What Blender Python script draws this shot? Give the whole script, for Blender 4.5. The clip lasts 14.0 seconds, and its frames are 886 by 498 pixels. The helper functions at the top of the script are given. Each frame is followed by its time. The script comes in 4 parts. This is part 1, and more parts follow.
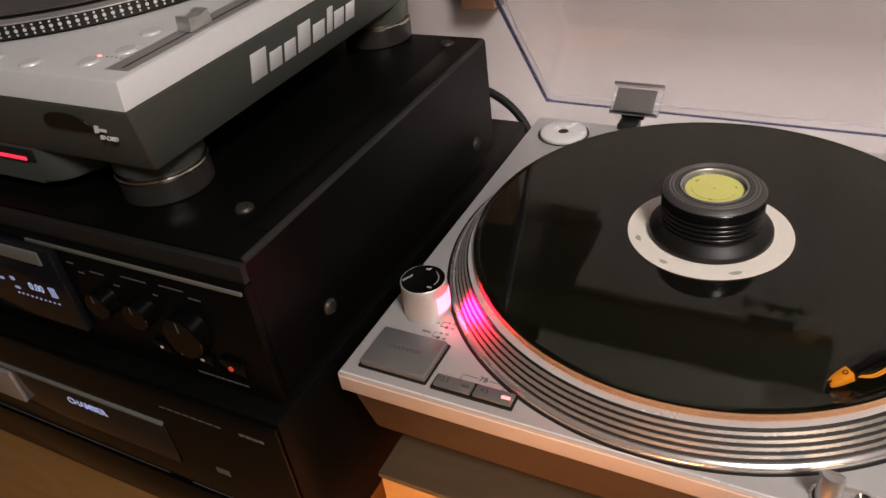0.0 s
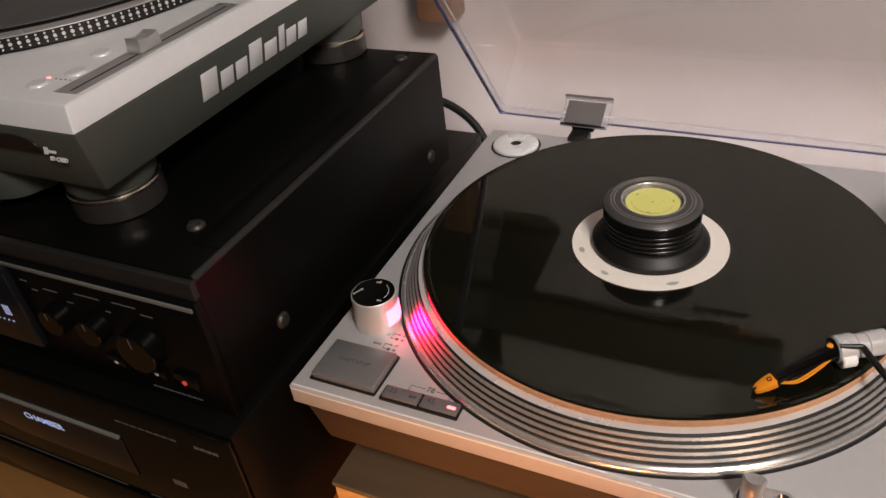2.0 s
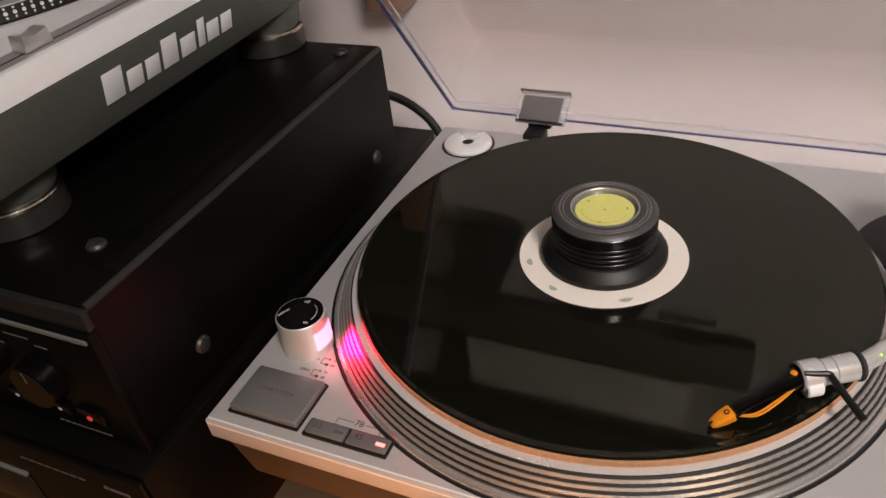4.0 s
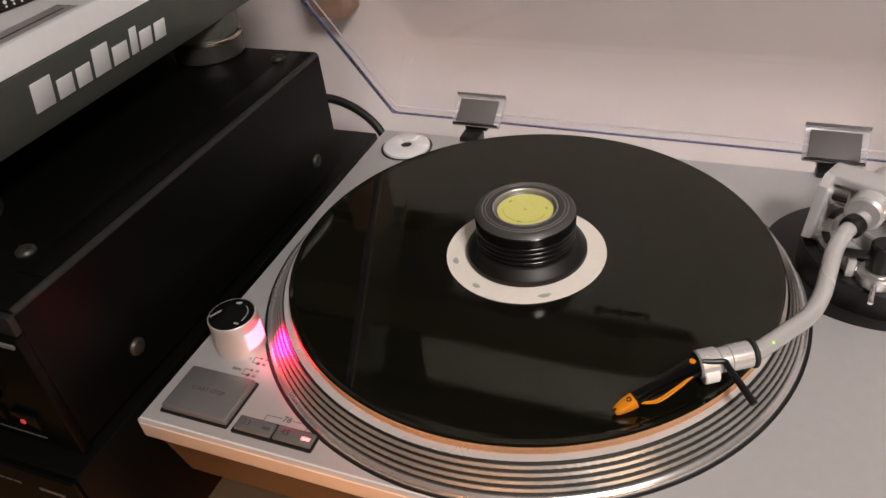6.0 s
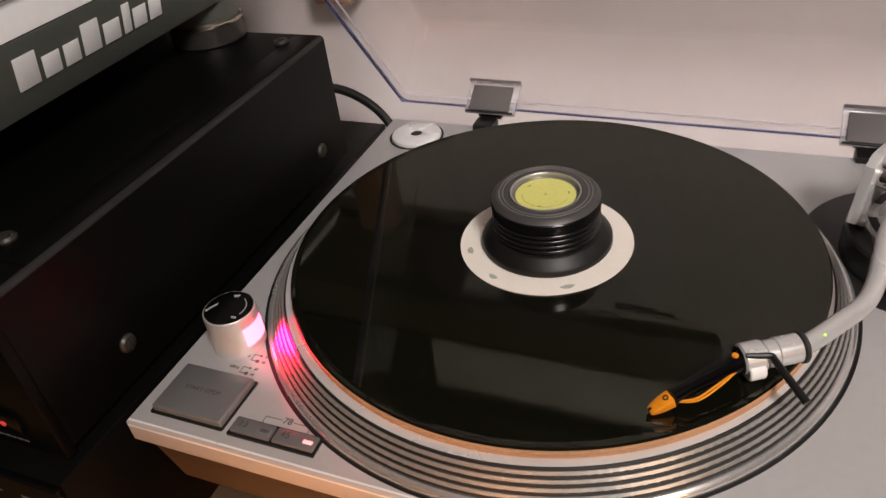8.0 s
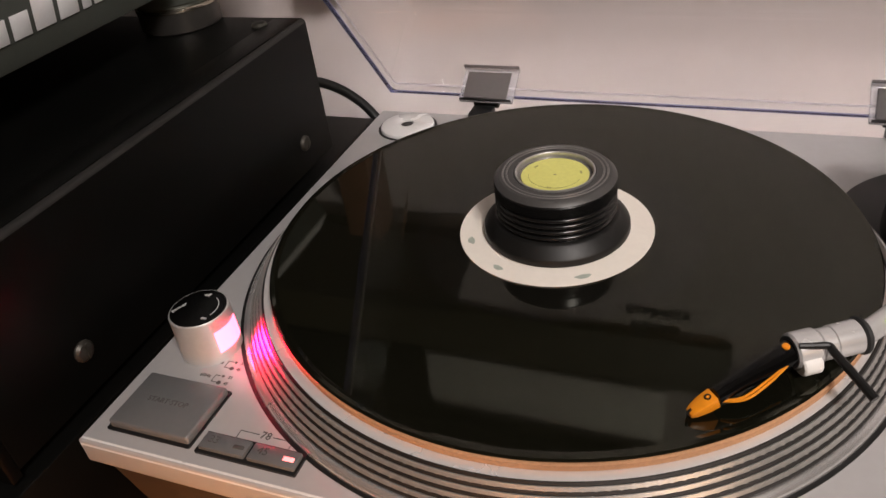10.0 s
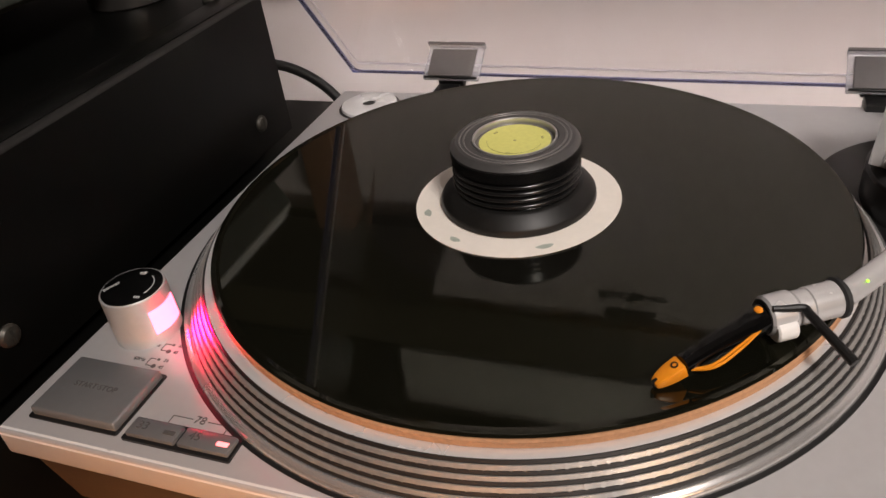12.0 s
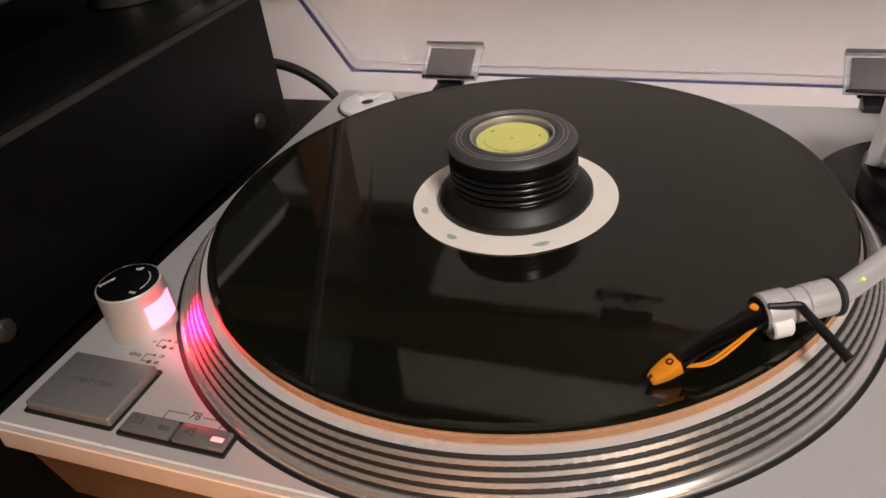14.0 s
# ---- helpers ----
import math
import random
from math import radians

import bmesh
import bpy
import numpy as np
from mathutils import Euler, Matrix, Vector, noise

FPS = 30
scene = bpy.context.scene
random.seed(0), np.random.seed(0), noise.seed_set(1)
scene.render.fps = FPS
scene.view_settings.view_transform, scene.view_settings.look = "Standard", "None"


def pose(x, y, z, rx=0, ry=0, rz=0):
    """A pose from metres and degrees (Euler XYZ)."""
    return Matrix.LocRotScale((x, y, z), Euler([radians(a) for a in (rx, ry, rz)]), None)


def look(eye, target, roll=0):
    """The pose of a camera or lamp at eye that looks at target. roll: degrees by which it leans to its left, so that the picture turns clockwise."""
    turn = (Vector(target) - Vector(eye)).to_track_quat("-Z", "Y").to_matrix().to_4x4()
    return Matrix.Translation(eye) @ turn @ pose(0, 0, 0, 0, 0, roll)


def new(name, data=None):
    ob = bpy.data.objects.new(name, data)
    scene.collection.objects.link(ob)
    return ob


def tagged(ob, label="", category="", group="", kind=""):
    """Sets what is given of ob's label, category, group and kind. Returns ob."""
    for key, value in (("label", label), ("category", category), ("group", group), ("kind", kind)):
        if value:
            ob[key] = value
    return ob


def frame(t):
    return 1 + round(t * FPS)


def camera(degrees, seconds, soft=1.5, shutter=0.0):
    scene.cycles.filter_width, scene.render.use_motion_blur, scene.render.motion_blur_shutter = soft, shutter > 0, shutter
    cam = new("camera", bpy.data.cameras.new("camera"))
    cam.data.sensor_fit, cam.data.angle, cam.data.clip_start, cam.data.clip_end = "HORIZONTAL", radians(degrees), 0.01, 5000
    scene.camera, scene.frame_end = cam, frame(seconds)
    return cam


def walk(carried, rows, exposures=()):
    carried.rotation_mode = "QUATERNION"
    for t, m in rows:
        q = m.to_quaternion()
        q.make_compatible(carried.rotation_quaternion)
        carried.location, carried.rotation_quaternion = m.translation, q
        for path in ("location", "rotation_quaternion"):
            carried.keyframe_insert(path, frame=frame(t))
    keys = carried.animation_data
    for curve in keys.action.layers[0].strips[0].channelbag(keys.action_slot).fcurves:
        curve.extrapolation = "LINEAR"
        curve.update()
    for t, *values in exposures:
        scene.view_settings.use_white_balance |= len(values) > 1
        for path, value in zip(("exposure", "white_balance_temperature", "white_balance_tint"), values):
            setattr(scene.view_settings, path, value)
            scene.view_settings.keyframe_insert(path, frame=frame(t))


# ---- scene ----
cam = camera(61.5, 14.0)
PATH = [
    (0, (0.22, -0.229, 1.296), (-0.621, 1.165, 0.134), -8.2),
    (0.5, (0.224, -0.223, 1.293), (-0.591, 1.176, 0.119), -8.4),
    (1, (0.229, -0.227, 1.296), (-0.557, 1.183, 0.115), -7.9),
    (1.5, (0.231, -0.232, 1.302), (-0.541, 1.187, 0.124), -7.4),
    (2, (0.238, -0.227, 1.308), (-0.542, 1.197, 0.141), -7.4),
    (4.5, (0.252, -0.173, 1.292), (-0.468, 1.25, 0.084), -7.4),
    (5, (0.261, -0.175, 1.292), (-0.439, 1.253, 0.079), -7.2),
    (5.5, (0.267, -0.177, 1.296), (-0.415, 1.257, 0.081), -7.0),
    (6, (0.277, -0.178, 1.3), (-0.397, 1.269, 0.094), -6.9),
    (6.5, (0.278, -0.185, 1.304), (-0.398, 1.267, 0.106), -6.7),
    (7, (0.276, -0.191, 1.305), (-0.406, 1.265, 0.116), -6.7),
    (7.5, (0.271, -0.177, 1.29), (-0.428, 1.273, 0.103), -7.4),
    (10, (0.247, -0.139, 1.233), (-0.432, 1.355, 0.089), -7.7),
    (10.5, (0.247, -0.132, 1.225), (-0.416, 1.378, 0.094), -7.7),
    (11, (0.254, -0.126, 1.217), (-0.407, 1.384, 0.083), -8.0),
    (11.5, (0.257, -0.123, 1.21), (-0.403, 1.385, 0.074), -8.1),
    (12, (0.255, -0.126, 1.205), (-0.393, 1.39, 0.074), -7.7),
    (12.5, (0.254, -0.128, 1.203), (-0.389, 1.393, 0.074), -7.3),
    (13, (0.249, -0.126, 1.202), (-0.384, 1.398, 0.073), -7.0),
    (13.5, (0.252, -0.124, 1.199), (-0.387, 1.4, 0.073), -7.2),
    (14, (0.256, -0.127, 1.203), (-0.389, 1.394, 0.077), -7.3),
]
walk(cam, [(t, look(eye, target, roll)) for t, eye, target, roll in PATH])

# ---- world and lights ----
world = bpy.data.worlds.new("room_world")
scene.world = world
world.use_nodes = True
world.node_tree.nodes["Background"].inputs[0].default_value = (0.9, 0.8, 0.72, 1)
world.node_tree.nodes["Background"].inputs[1].default_value = 0.004
scene.view_settings.exposure = 0.0


def area_lamp(name, eye, target, size, watts, colour, spread=180):
    data = bpy.data.lights.new(name, "AREA")
    data.shape, data.size, data.energy, data.color = "DISK", size, watts, colour
    data.spread = radians(spread)
    ob = new(name, data)
    ob.matrix_world = look(eye, target)
    return ob


area_lamp("ceiling_lamp_light", (0.95, -0.70, 2.20), (0.2, 0.2, 1.0), 0.40, 24.0, (1.0, 0.92, 0.88))
# Two added warm lights with unseen sources, for orange fronts and the platter highlight.
area_lamp("added_front_light", (0.30, -0.95, 1.02), (0.11, 0.0, 0.800), 0.12, 1.35, (1.0, 0.40, 0.13), 25)
area_lamp("added_highlight_light", (1.15, -0.77, 1.41), (0.25, 0.03, 0.93), 0.34, 0.13, (1.0, 0.60, 0.33), 44)
area_lamp("strobe_light", (0.0402, 0.0655, 1.0105), (0.0680, 0.0630, 1.0165), 0.012, 0.12, (1.0, 0.0, 0.036), 92)


# ---- materials ----
def material(name, colour, rough=0.5, metal=0.0, vary=0.12, scale=60.0, bump=0.0, bump_scale=400.0, specular=0.5, coat=0.0,
             rough_vary=0.08, transmission=0.0, ior=1.5, emit=None, strength=0.0, stretch=(1, 1, 1)):
    m = bpy.data.materials.new(name)
    m.use_nodes = True
    nt = m.node_tree
    b = nt.nodes["Principled BSDF"]
    b.inputs["Roughness"].default_value = rough
    b.inputs["Metallic"].default_value = metal
    b.inputs["Specular IOR Level"].default_value = specular
    b.inputs["IOR"].default_value = ior
    b.inputs["Transmission Weight"].default_value = transmission
    b.inputs["Coat Weight"].default_value = coat
    if emit:
        b.inputs["Emission Color"].default_value = (*emit, 1)
        b.inputs["Emission Strength"].default_value = strength
    co = nt.nodes.new("ShaderNodeTexCoord")
    mp = nt.nodes.new("ShaderNodeMapping")
    mp.inputs["Scale"].default_value = stretch
    nt.links.new(co.outputs["Object"], mp.inputs["Vector"])
    if vary:
        big = nt.nodes.new("ShaderNodeTexNoise")
        big.inputs["Scale"].default_value = scale * 0.2
        big.inputs["Detail"].default_value = 4
        fine = nt.nodes.new("ShaderNodeTexNoise")
        fine.inputs["Scale"].default_value = scale * 6
        fine.inputs["Detail"].default_value = 3
        both = nt.nodes.new("ShaderNodeMix")
        both.inputs[0].default_value = 0.4
        ramp = nt.nodes.new("ShaderNodeMapRange")
        ramp.inputs["From Min"].default_value, ramp.inputs["From Max"].default_value = 0.3, 0.7
        ramp.inputs["To Min"].default_value, ramp.inputs["To Max"].default_value = 1 - vary, 1 + vary
        mul = nt.nodes.new("ShaderNodeVectorMath")
        mul.operation = "SCALE"
        mul.inputs[0].default_value = colour
        for n in (big, fine):
            nt.links.new(mp.outputs["Vector"], n.inputs["Vector"])
        nt.links.new(big.outputs["Fac"], both.inputs[2])
        nt.links.new(fine.outputs["Fac"], both.inputs[3])
        nt.links.new(both.outputs[0], ramp.inputs["Value"])
        nt.links.new(ramp.outputs["Result"], mul.inputs["Scale"])
        nt.links.new(mul.outputs["Vector"], b.inputs["Base Color"])
        if rough_vary:
            rr = nt.nodes.new("ShaderNodeMapRange")
            rr.inputs["From Min"].default_value, rr.inputs["From Max"].default_value = 0.3, 0.7
            rr.inputs["To Min"].default_value = max(0.0, rough - rough_vary)
            rr.inputs["To Max"].default_value = min(1.0, rough + rough_vary)
            nt.links.new(big.outputs["Fac"], rr.inputs["Value"])
            nt.links.new(rr.outputs["Result"], b.inputs["Roughness"])
    else:
        b.inputs["Base Color"].default_value = (*colour, 1)
    if bump:
        tex = nt.nodes.new("ShaderNodeTexNoise")
        tex.inputs["Scale"].default_value = bump_scale
        tex.inputs["Detail"].default_value = 3
        bp = nt.nodes.new("ShaderNodeBump")
        bp.inputs["Strength"].default_value = bump
        bp.inputs["Distance"].default_value = 0.001
        nt.links.new(mp.outputs["Vector"], tex.inputs["Vector"])
        nt.links.new(tex.outputs["Fac"], bp.inputs["Height"])
        nt.links.new(bp.outputs["Normal"], b.inputs["Normal"])
    return m


def wood_material(name, dark, light, rough, scale=14.0, stretch=(0.12, 1, 1)):
    m = material(name, light, rough, vary=0)
    nt = m.node_tree
    b = nt.nodes["Principled BSDF"]
    mp = next(n for n in nt.nodes if n.type == "MAPPING")
    mp.inputs["Scale"].default_value = stretch
    grain = nt.nodes.new("ShaderNodeTexNoise")
    grain.inputs["Scale"].default_value, grain.inputs["Detail"].default_value = scale * 6, 6
    grain.inputs["Distortion"].default_value = 1.2
    ring = nt.nodes.new("ShaderNodeTexNoise")
    ring.inputs["Scale"].default_value, ring.inputs["Detail"].default_value = scale, 3
    mix = nt.nodes.new("ShaderNodeMix")
    mix.inputs[0].default_value = 0.5
    ramp = nt.nodes.new("ShaderNodeValToRGB")
    ramp.color_ramp.elements[0].position, ramp.color_ramp.elements[1].position = 0.3, 0.72
    ramp.color_ramp.elements[0].color, ramp.color_ramp.elements[1].color = (*dark, 1), (*light, 1)
    for n in (grain, ring):
        nt.links.new(mp.outputs["Vector"], n.inputs["Vector"])
    nt.links.new(grain.outputs["Fac"], mix.inputs[2])
    nt.links.new(ring.outputs["Fac"], mix.inputs[3])
    nt.links.new(mix.outputs[0], ramp.inputs["Fac"])
    nt.links.new(ramp.outputs["Color"], b.inputs["Base Color"])
    bp = nt.nodes.new("ShaderNodeBump")
    bp.inputs["Strength"].default_value, bp.inputs["Distance"].default_value = 0.15, 0.001
    nt.links.new(grain.outputs["Fac"], bp.inputs["Height"])
    nt.links.new(bp.outputs["Normal"], b.inputs["Normal"])
    return m


def vinyl_material():
    """Pressed vinyl: glossy black with fine concentric grooves and faint rings between the tracks."""
    m = material("black_vinyl", (0.0048, 0.0047, 0.0028), 0.1, vary=0, specular=0.62)
    nt = m.node_tree
    b = nt.nodes["Principled BSDF"]
    co = next(n for n in nt.nodes if n.type == "TEX_COORD")
    flat = nt.nodes.new("ShaderNodeVectorMath")
    flat.operation = "MULTIPLY"
    flat.inputs[1].default_value = (1, 1, 0)
    length = nt.nodes.new("ShaderNodeVectorMath")
    length.operation = "LENGTH"
    tracks = nt.nodes.new("ShaderNodeTexNoise")
    tracks.noise_dimensions = "1D"
    tracks.inputs["Scale"].default_value, tracks.inputs["Detail"].default_value = 160, 5
    rr = nt.nodes.new("ShaderNodeMapRange")
    rr.inputs["From Min"].default_value, rr.inputs["From Max"].default_value = 0.3, 0.7
    rr.inputs["To Min"].default_value, rr.inputs["To Max"].default_value = 0.022, 0.06
    fine = nt.nodes.new("ShaderNodeTexNoise")
    fine.noise_dimensions = "1D"
    fine.inputs["Scale"].default_value, fine.inputs["Detail"].default_value = 2500, 1
    bp = nt.nodes.new("ShaderNodeBump")
    bp.inputs["Strength"].default_value, bp.inputs["Distance"].default_value = 0.01, 0.0001
    nt.links.new(co.outputs["Object"], flat.inputs[0])
    nt.links.new(flat.outputs["Vector"], length.inputs[0])
    nt.links.new(length.outputs["Value"], tracks.inputs["W"])
    nt.links.new(length.outputs["Value"], fine.inputs["W"])
    nt.links.new(tracks.outputs["Fac"], rr.inputs["Value"])
    nt.links.new(rr.outputs["Result"], b.inputs["Roughness"])
    nt.links.new(fine.outputs["Fac"], bp.inputs["Height"])
    nt.links.new(bp.outputs["Normal"], b.inputs["Normal"])
    return m


SILVER = material("silver_paint", (0.50, 0.49, 0.49), 0.42, 0.35, vary=0.05, scale=30, bump=0.04, bump_scale=2500)
SILVER_EDGE = material("polished_aluminium", (0.78, 0.77, 0.76), 0.24, 0.82, vary=0.05, scale=40)
CHROME = material("chrome", (0.75, 0.75, 0.75), 0.13, 1.0, vary=0.05, scale=60)
SATIN = material("satin_aluminium", (0.62, 0.61, 0.60), 0.32, 0.8, vary=0.06, scale=60, bump=0.03, bump_scale=1500)
KNOB_SILVER = material("knob_silver", (0.62, 0.61, 0.60), 0.38, 0.55, vary=0.05, scale=60)
BASE_PLASTIC = material("dark_base_plastic", (0.036, 0.024, 0.014), 0.55, vary=0.12, scale=40, bump=0.15, bump_scale=900)
BLACK = material("black_plastic", (0.008, 0.008, 0.008), 0.4, vary=0.15, scale=60, specular=0.4)
BLACK_GLOSS = material("gloss_black_plastic", (0.0022, 0.0022, 0.0022), 0.18, vary=0.1, scale=60, specular=0.25)
BLACK_METAL = material("black_painted_steel", (0.0022, 0.0023, 0.0020), 0.40, vary=0.25, scale=14, bump=0.10, bump_scale=1800, rough_vary=0.08, specular=0.15)
# Black lightened as painted highlight for the deck's edge and front lip.
EDGE_BLACK = material("lit_edge_black", (0.010, 0.0098, 0.0088), 0.45, vary=0.3, scale=25, specular=0.5)
RUBBER = material("black_rubber", (0.014, 0.014, 0.014), 0.7, vary=0.15, scale=80)
GROOVE = material("platter_groove", (0.012, 0.0105, 0.0095), 0.5, 0.0, vary=0.1, scale=60)
BAND = material("platter_band", (0.53, 0.52, 0.50), 0.36, 0.76, vary=0.14, scale=70)
DOT = material("strobe_dot", (0.53, 0.52, 0.50), 0.37, 0.76, vary=0.08, scale=100)
CORK = material("cork_mat", (0.42, 0.22, 0.11), 0.75, vary=0.25, scale=120, bump=0.3, bump_scale=1500)
VINYL = vinyl_material()
VINYL.node_tree.nodes["Principled BSDF"].inputs["Specular Tint"].default_value = (0.97, 0.99, 0.80, 1)
LABEL = material("label_paper", (0.83, 0.775, 0.70), 0.65, vary=0.05, scale=50)
LABEL_MARK = material("label_print", (0.40, 0.44, 0.38), 0.7, vary=0.3, scale=200)
YELLOW = material("yellow_disc", (0.70, 0.68, 0.20), 0.55, vary=0.10, scale=80)
YELLOW_MARK = material("yellow_disc_print", (0.40, 0.38, 0.12), 0.6, vary=0.2, scale=200)
WEIGHT = material("weight_black", (0.005, 0.005, 0.005), 0.18, vary=0.1, scale=60)
SKIRT = material("weight_skirt", (0.0055, 0.0055, 0.0050), 0.42, vary=0.12, scale=60, specular=0.4)
WEIGHT_TOP = material("weight_top_grey", (0.075, 0.072, 0.070), 0.4, 0.3, vary=0.1, scale=60)
RING_GREY = material("weight_ring_grey", (0.20, 0.19, 0.185), 0.35, 0.4, vary=0.1, scale=80)
BUTTON = material("grey_button", (0.20, 0.20, 0.20), 0.38, 0.5, vary=0.06, scale=50, bump=0.05, bump_scale=2500)
PRINT = material("dark_print", (0.07, 0.065, 0.06), 0.6, vary=0.2, scale=200)
WHITE_PRINT = material("pale_print", (0.55, 0.55, 0.55), 0.5, vary=0.1, scale=200)
ORANGE = material("orange_plastic", (0.80, 0.27, 0.012), 0.35, vary=0.08, scale=80)
WHITE_PLASTIC = material("white_plastic", (0.78, 0.76, 0.73), 0.4, vary=0.05, scale=80)
ACRYLIC = material("clear_acrylic", (0.985, 0.98, 0.985), 0.0, vary=0, transmission=1.0, ior=1.46)
ACRYLIC_EDGE = material("acrylic_edge", (0.58, 0.60, 0.94), 0.2, vary=0, transmission=0.85, ior=1.3)
SMOKE = material("hinge_plate_grey", (0.085, 0.075, 0.074), 0.6, vary=0.08, scale=60)
HINGE_CLEAR = material("hinge_holder_clear", (0.70, 0.69, 0.72), 0.15, vary=0, transmission=0.75, ior=1.3)
STEP = material("cover_step", (0.56, 0.52, 0.55), 0.35, vary=0, transmission=0.35, ior=1.2)
STICKER = material("sticker_dark", (0.03, 0.03, 0.03), 0.6, vary=0.1, scale=80)
WALL = material("wall_paint", (0.505, 0.458, 0.448), 0.85, vary=0.035, scale=8, bump=0.25, bump_scale=260)
CEILING = material("ceiling_paint", (0.72, 0.69, 0.66), 0.9, vary=0.04, scale=6, bump=0.1, bump_scale=200)
# Darkened paint, so that walls out of view bounce and mirror little light.
DIMMED_WALL = material("dimmed_wall_paint", (0.32, 0.29, 0.27), 0.9, vary=0.08, scale=4, bump=0.1, bump_scale=120)
FLOOR = wood_material("floor_boards", (0.10, 0.055, 0.03), (0.22, 0.13, 0.07), 0.45, 6.0)
PINE = wood_material("pine", (0.17, 0.075, 0.018), (0.26, 0.13, 0.04), 0.55)
CRATE = wood_material("crate_wood", (0.20, 0.125, 0.05), (0.30, 0.19, 0.08), 0.55)
CRATE_TOP = wood_material("crate_top", (0.022, 0.018, 0.010), (0.042, 0.034, 0.019), 0.85)
LIP = material("polished_lip", (0.88, 0.87, 0.86), 0.30, 0.58, vary=0.04, scale=60)
BRIGHT = material("bright_aluminium", (0.78, 0.77, 0.76), 0.3, 0.25, vary=0.04, scale=60)
ARM_METAL = material("arm_aluminium", (0.66, 0.65, 0.645), 0.3, 0.45, vary=0.05, scale=60)
SHELF_WOOD = wood_material("shelf_wood", (0.13, 0.065, 0.035), (0.22, 0.115, 0.065), 0.5)
SHELF_BOARD = wood_material("shelf_board_stain", (0.040, 0.034, 0.020), (0.075, 0.062, 0.038), 0.6)
SHELF_DARK = wood_material("shelf_dark_stain", (0.008, 0.006, 0.004), (0.018, 0.012, 0.008), 0.6)
GREY_BODY = material("grey_body_plastic", (0.052, 0.058, 0.050), 0.5, vary=0.1, scale=30, bump=0.08, bump_scale=1200)
DJ_SILVER = material("dj_silver_paint", (0.70, 0.70, 0.70), 0.36, 0.3, vary=0.06, scale=30, bump=0.03, bump_scale=2000)
LETTER = material("silver_letter", (0.78, 0.79, 0.80), 0.4, 0.3, vary=0.05, scale=80)
GOLD_RING = material("foot_ring", (0.66, 0.60, 0.50), 0.22, 1.0, vary=0.06, scale=80)
FOOT = material("foot_metal", (0.055, 0.052, 0.048), 0.36, 0.6, vary=0.1, scale=60)
WHITE_DOT = material("white_dot", (0.62, 0.60, 0.57), 0.4, 0.2, vary=0.05, scale=100)
TRIM = material("grey_green_trim", (0.22, 0.225, 0.20), 0.35, 0.5, vary=0.08, scale=60)
SCREW = material("screw_steel", (0.05, 0.047, 0.04), 0.45, 0.6, vary=0.15, scale=200)
CABLE = material("cable_rubber", (0.006, 0.006, 0.006), 0.5, vary=0.1, scale=80, specular=0.25)
SHADE_BOARD = wood_material("shade_board_wood", (0.27, 0.225, 0.20), (0.34, 0.29, 0.262), 0.6)
RUNOUT = material("vinyl_runout", (0.0056, 0.0054, 0.0042), 0.06, vary=0.1, scale=60, specular=0.6, rough_vary=0.02)
RUNOUT.node_tree.nodes["Principled BSDF"].inputs["Specular Tint"].default_value = (0.97, 0.99, 0.84, 1)
DISPLAY_GLASS = material("display_glass", (0.006, 0.007, 0.009), 0.12, vary=0)
STROBE_GLOW = material("strobe_glow", (0.9, 0.3, 0.5), 0.3, vary=0, emit=(1.0, 0.12, 0.20), strength=4.6)
RED_GLOW = material("red_led", (0.9, 0.2, 0.2), 0.3, vary=0, emit=(1.0, 0.20, 0.20), strength=2.6)
RED_DIM = material("red_led_dim", (0.5, 0.05, 0.05), 0.3, vary=0, emit=(1.0, 0.05, 0.04), strength=0.3)
RED_SLOT = material("red_slot_glow", (0.6, 0.05, 0.08), 0.3, vary=0, emit=(1.0, 0.03, 0.08), strength=0.9)
GREEN_GLOW = material("green_spot", (0.4, 0.9, 0.1), 0.3, vary=0, emit=(0.55, 0.9, 0.1), strength=0.9)
BLUE_GLOW = material("display_blue", (0.5, 0.6, 0.9), 0.3, vary=0, emit=(0.50, 0.60, 1.0), strength=0.30)
BLUE_DIM = material("display_blue_dim", (0.4, 0.5, 0.8), 0.3, vary=0, emit=(0.45, 0.55, 1.0), strength=0.16)
FAINT = material("panel_print", (0.08, 0.077, 0.074), 0.5, vary=0.2, scale=200)
LAMP_GLOW = material("lamp_shade", (0.9, 0.8, 0.7), 0.6, vary=0, emit=(1.0, 0.8, 0.65), strength=1.0)


# ---- mesh helpers ----
def mesh_of(bm, name, mats, smooth=True, sharp=32):
    me = bpy.data.meshes.new(name)
    bmesh.ops.recalc_face_normals(bm, faces=bm.faces)
    bm.to_mesh(me)
    bm.free()
    for m in mats if isinstance(mats, (list, tuple)) else [mats]:
        me.materials.append(m)
    if smooth:
        me.polygons.foreach_set("use_smooth", [True] * len(me.polygons))
        me.set_sharp_from_angle(angle=radians(sharp))
    return me


def part(name, bm, mat, parent, label="", m=None, sharp=32):
    """One mesh object under a thing or under a part."""
    ob = new(name, mesh_of(bm, name, mat, sharp=sharp))
    ob.parent = parent
    if m is not None:
        ob.matrix_local = m
    if label:
        ob["label"] = label
    return ob


def thing(name, place, label, category, group="", kind=""):
    ob = new(name)
    ob.location = place
    ob.empty_display_size = 0.02
    return tagged(ob, label, category, group, kind)


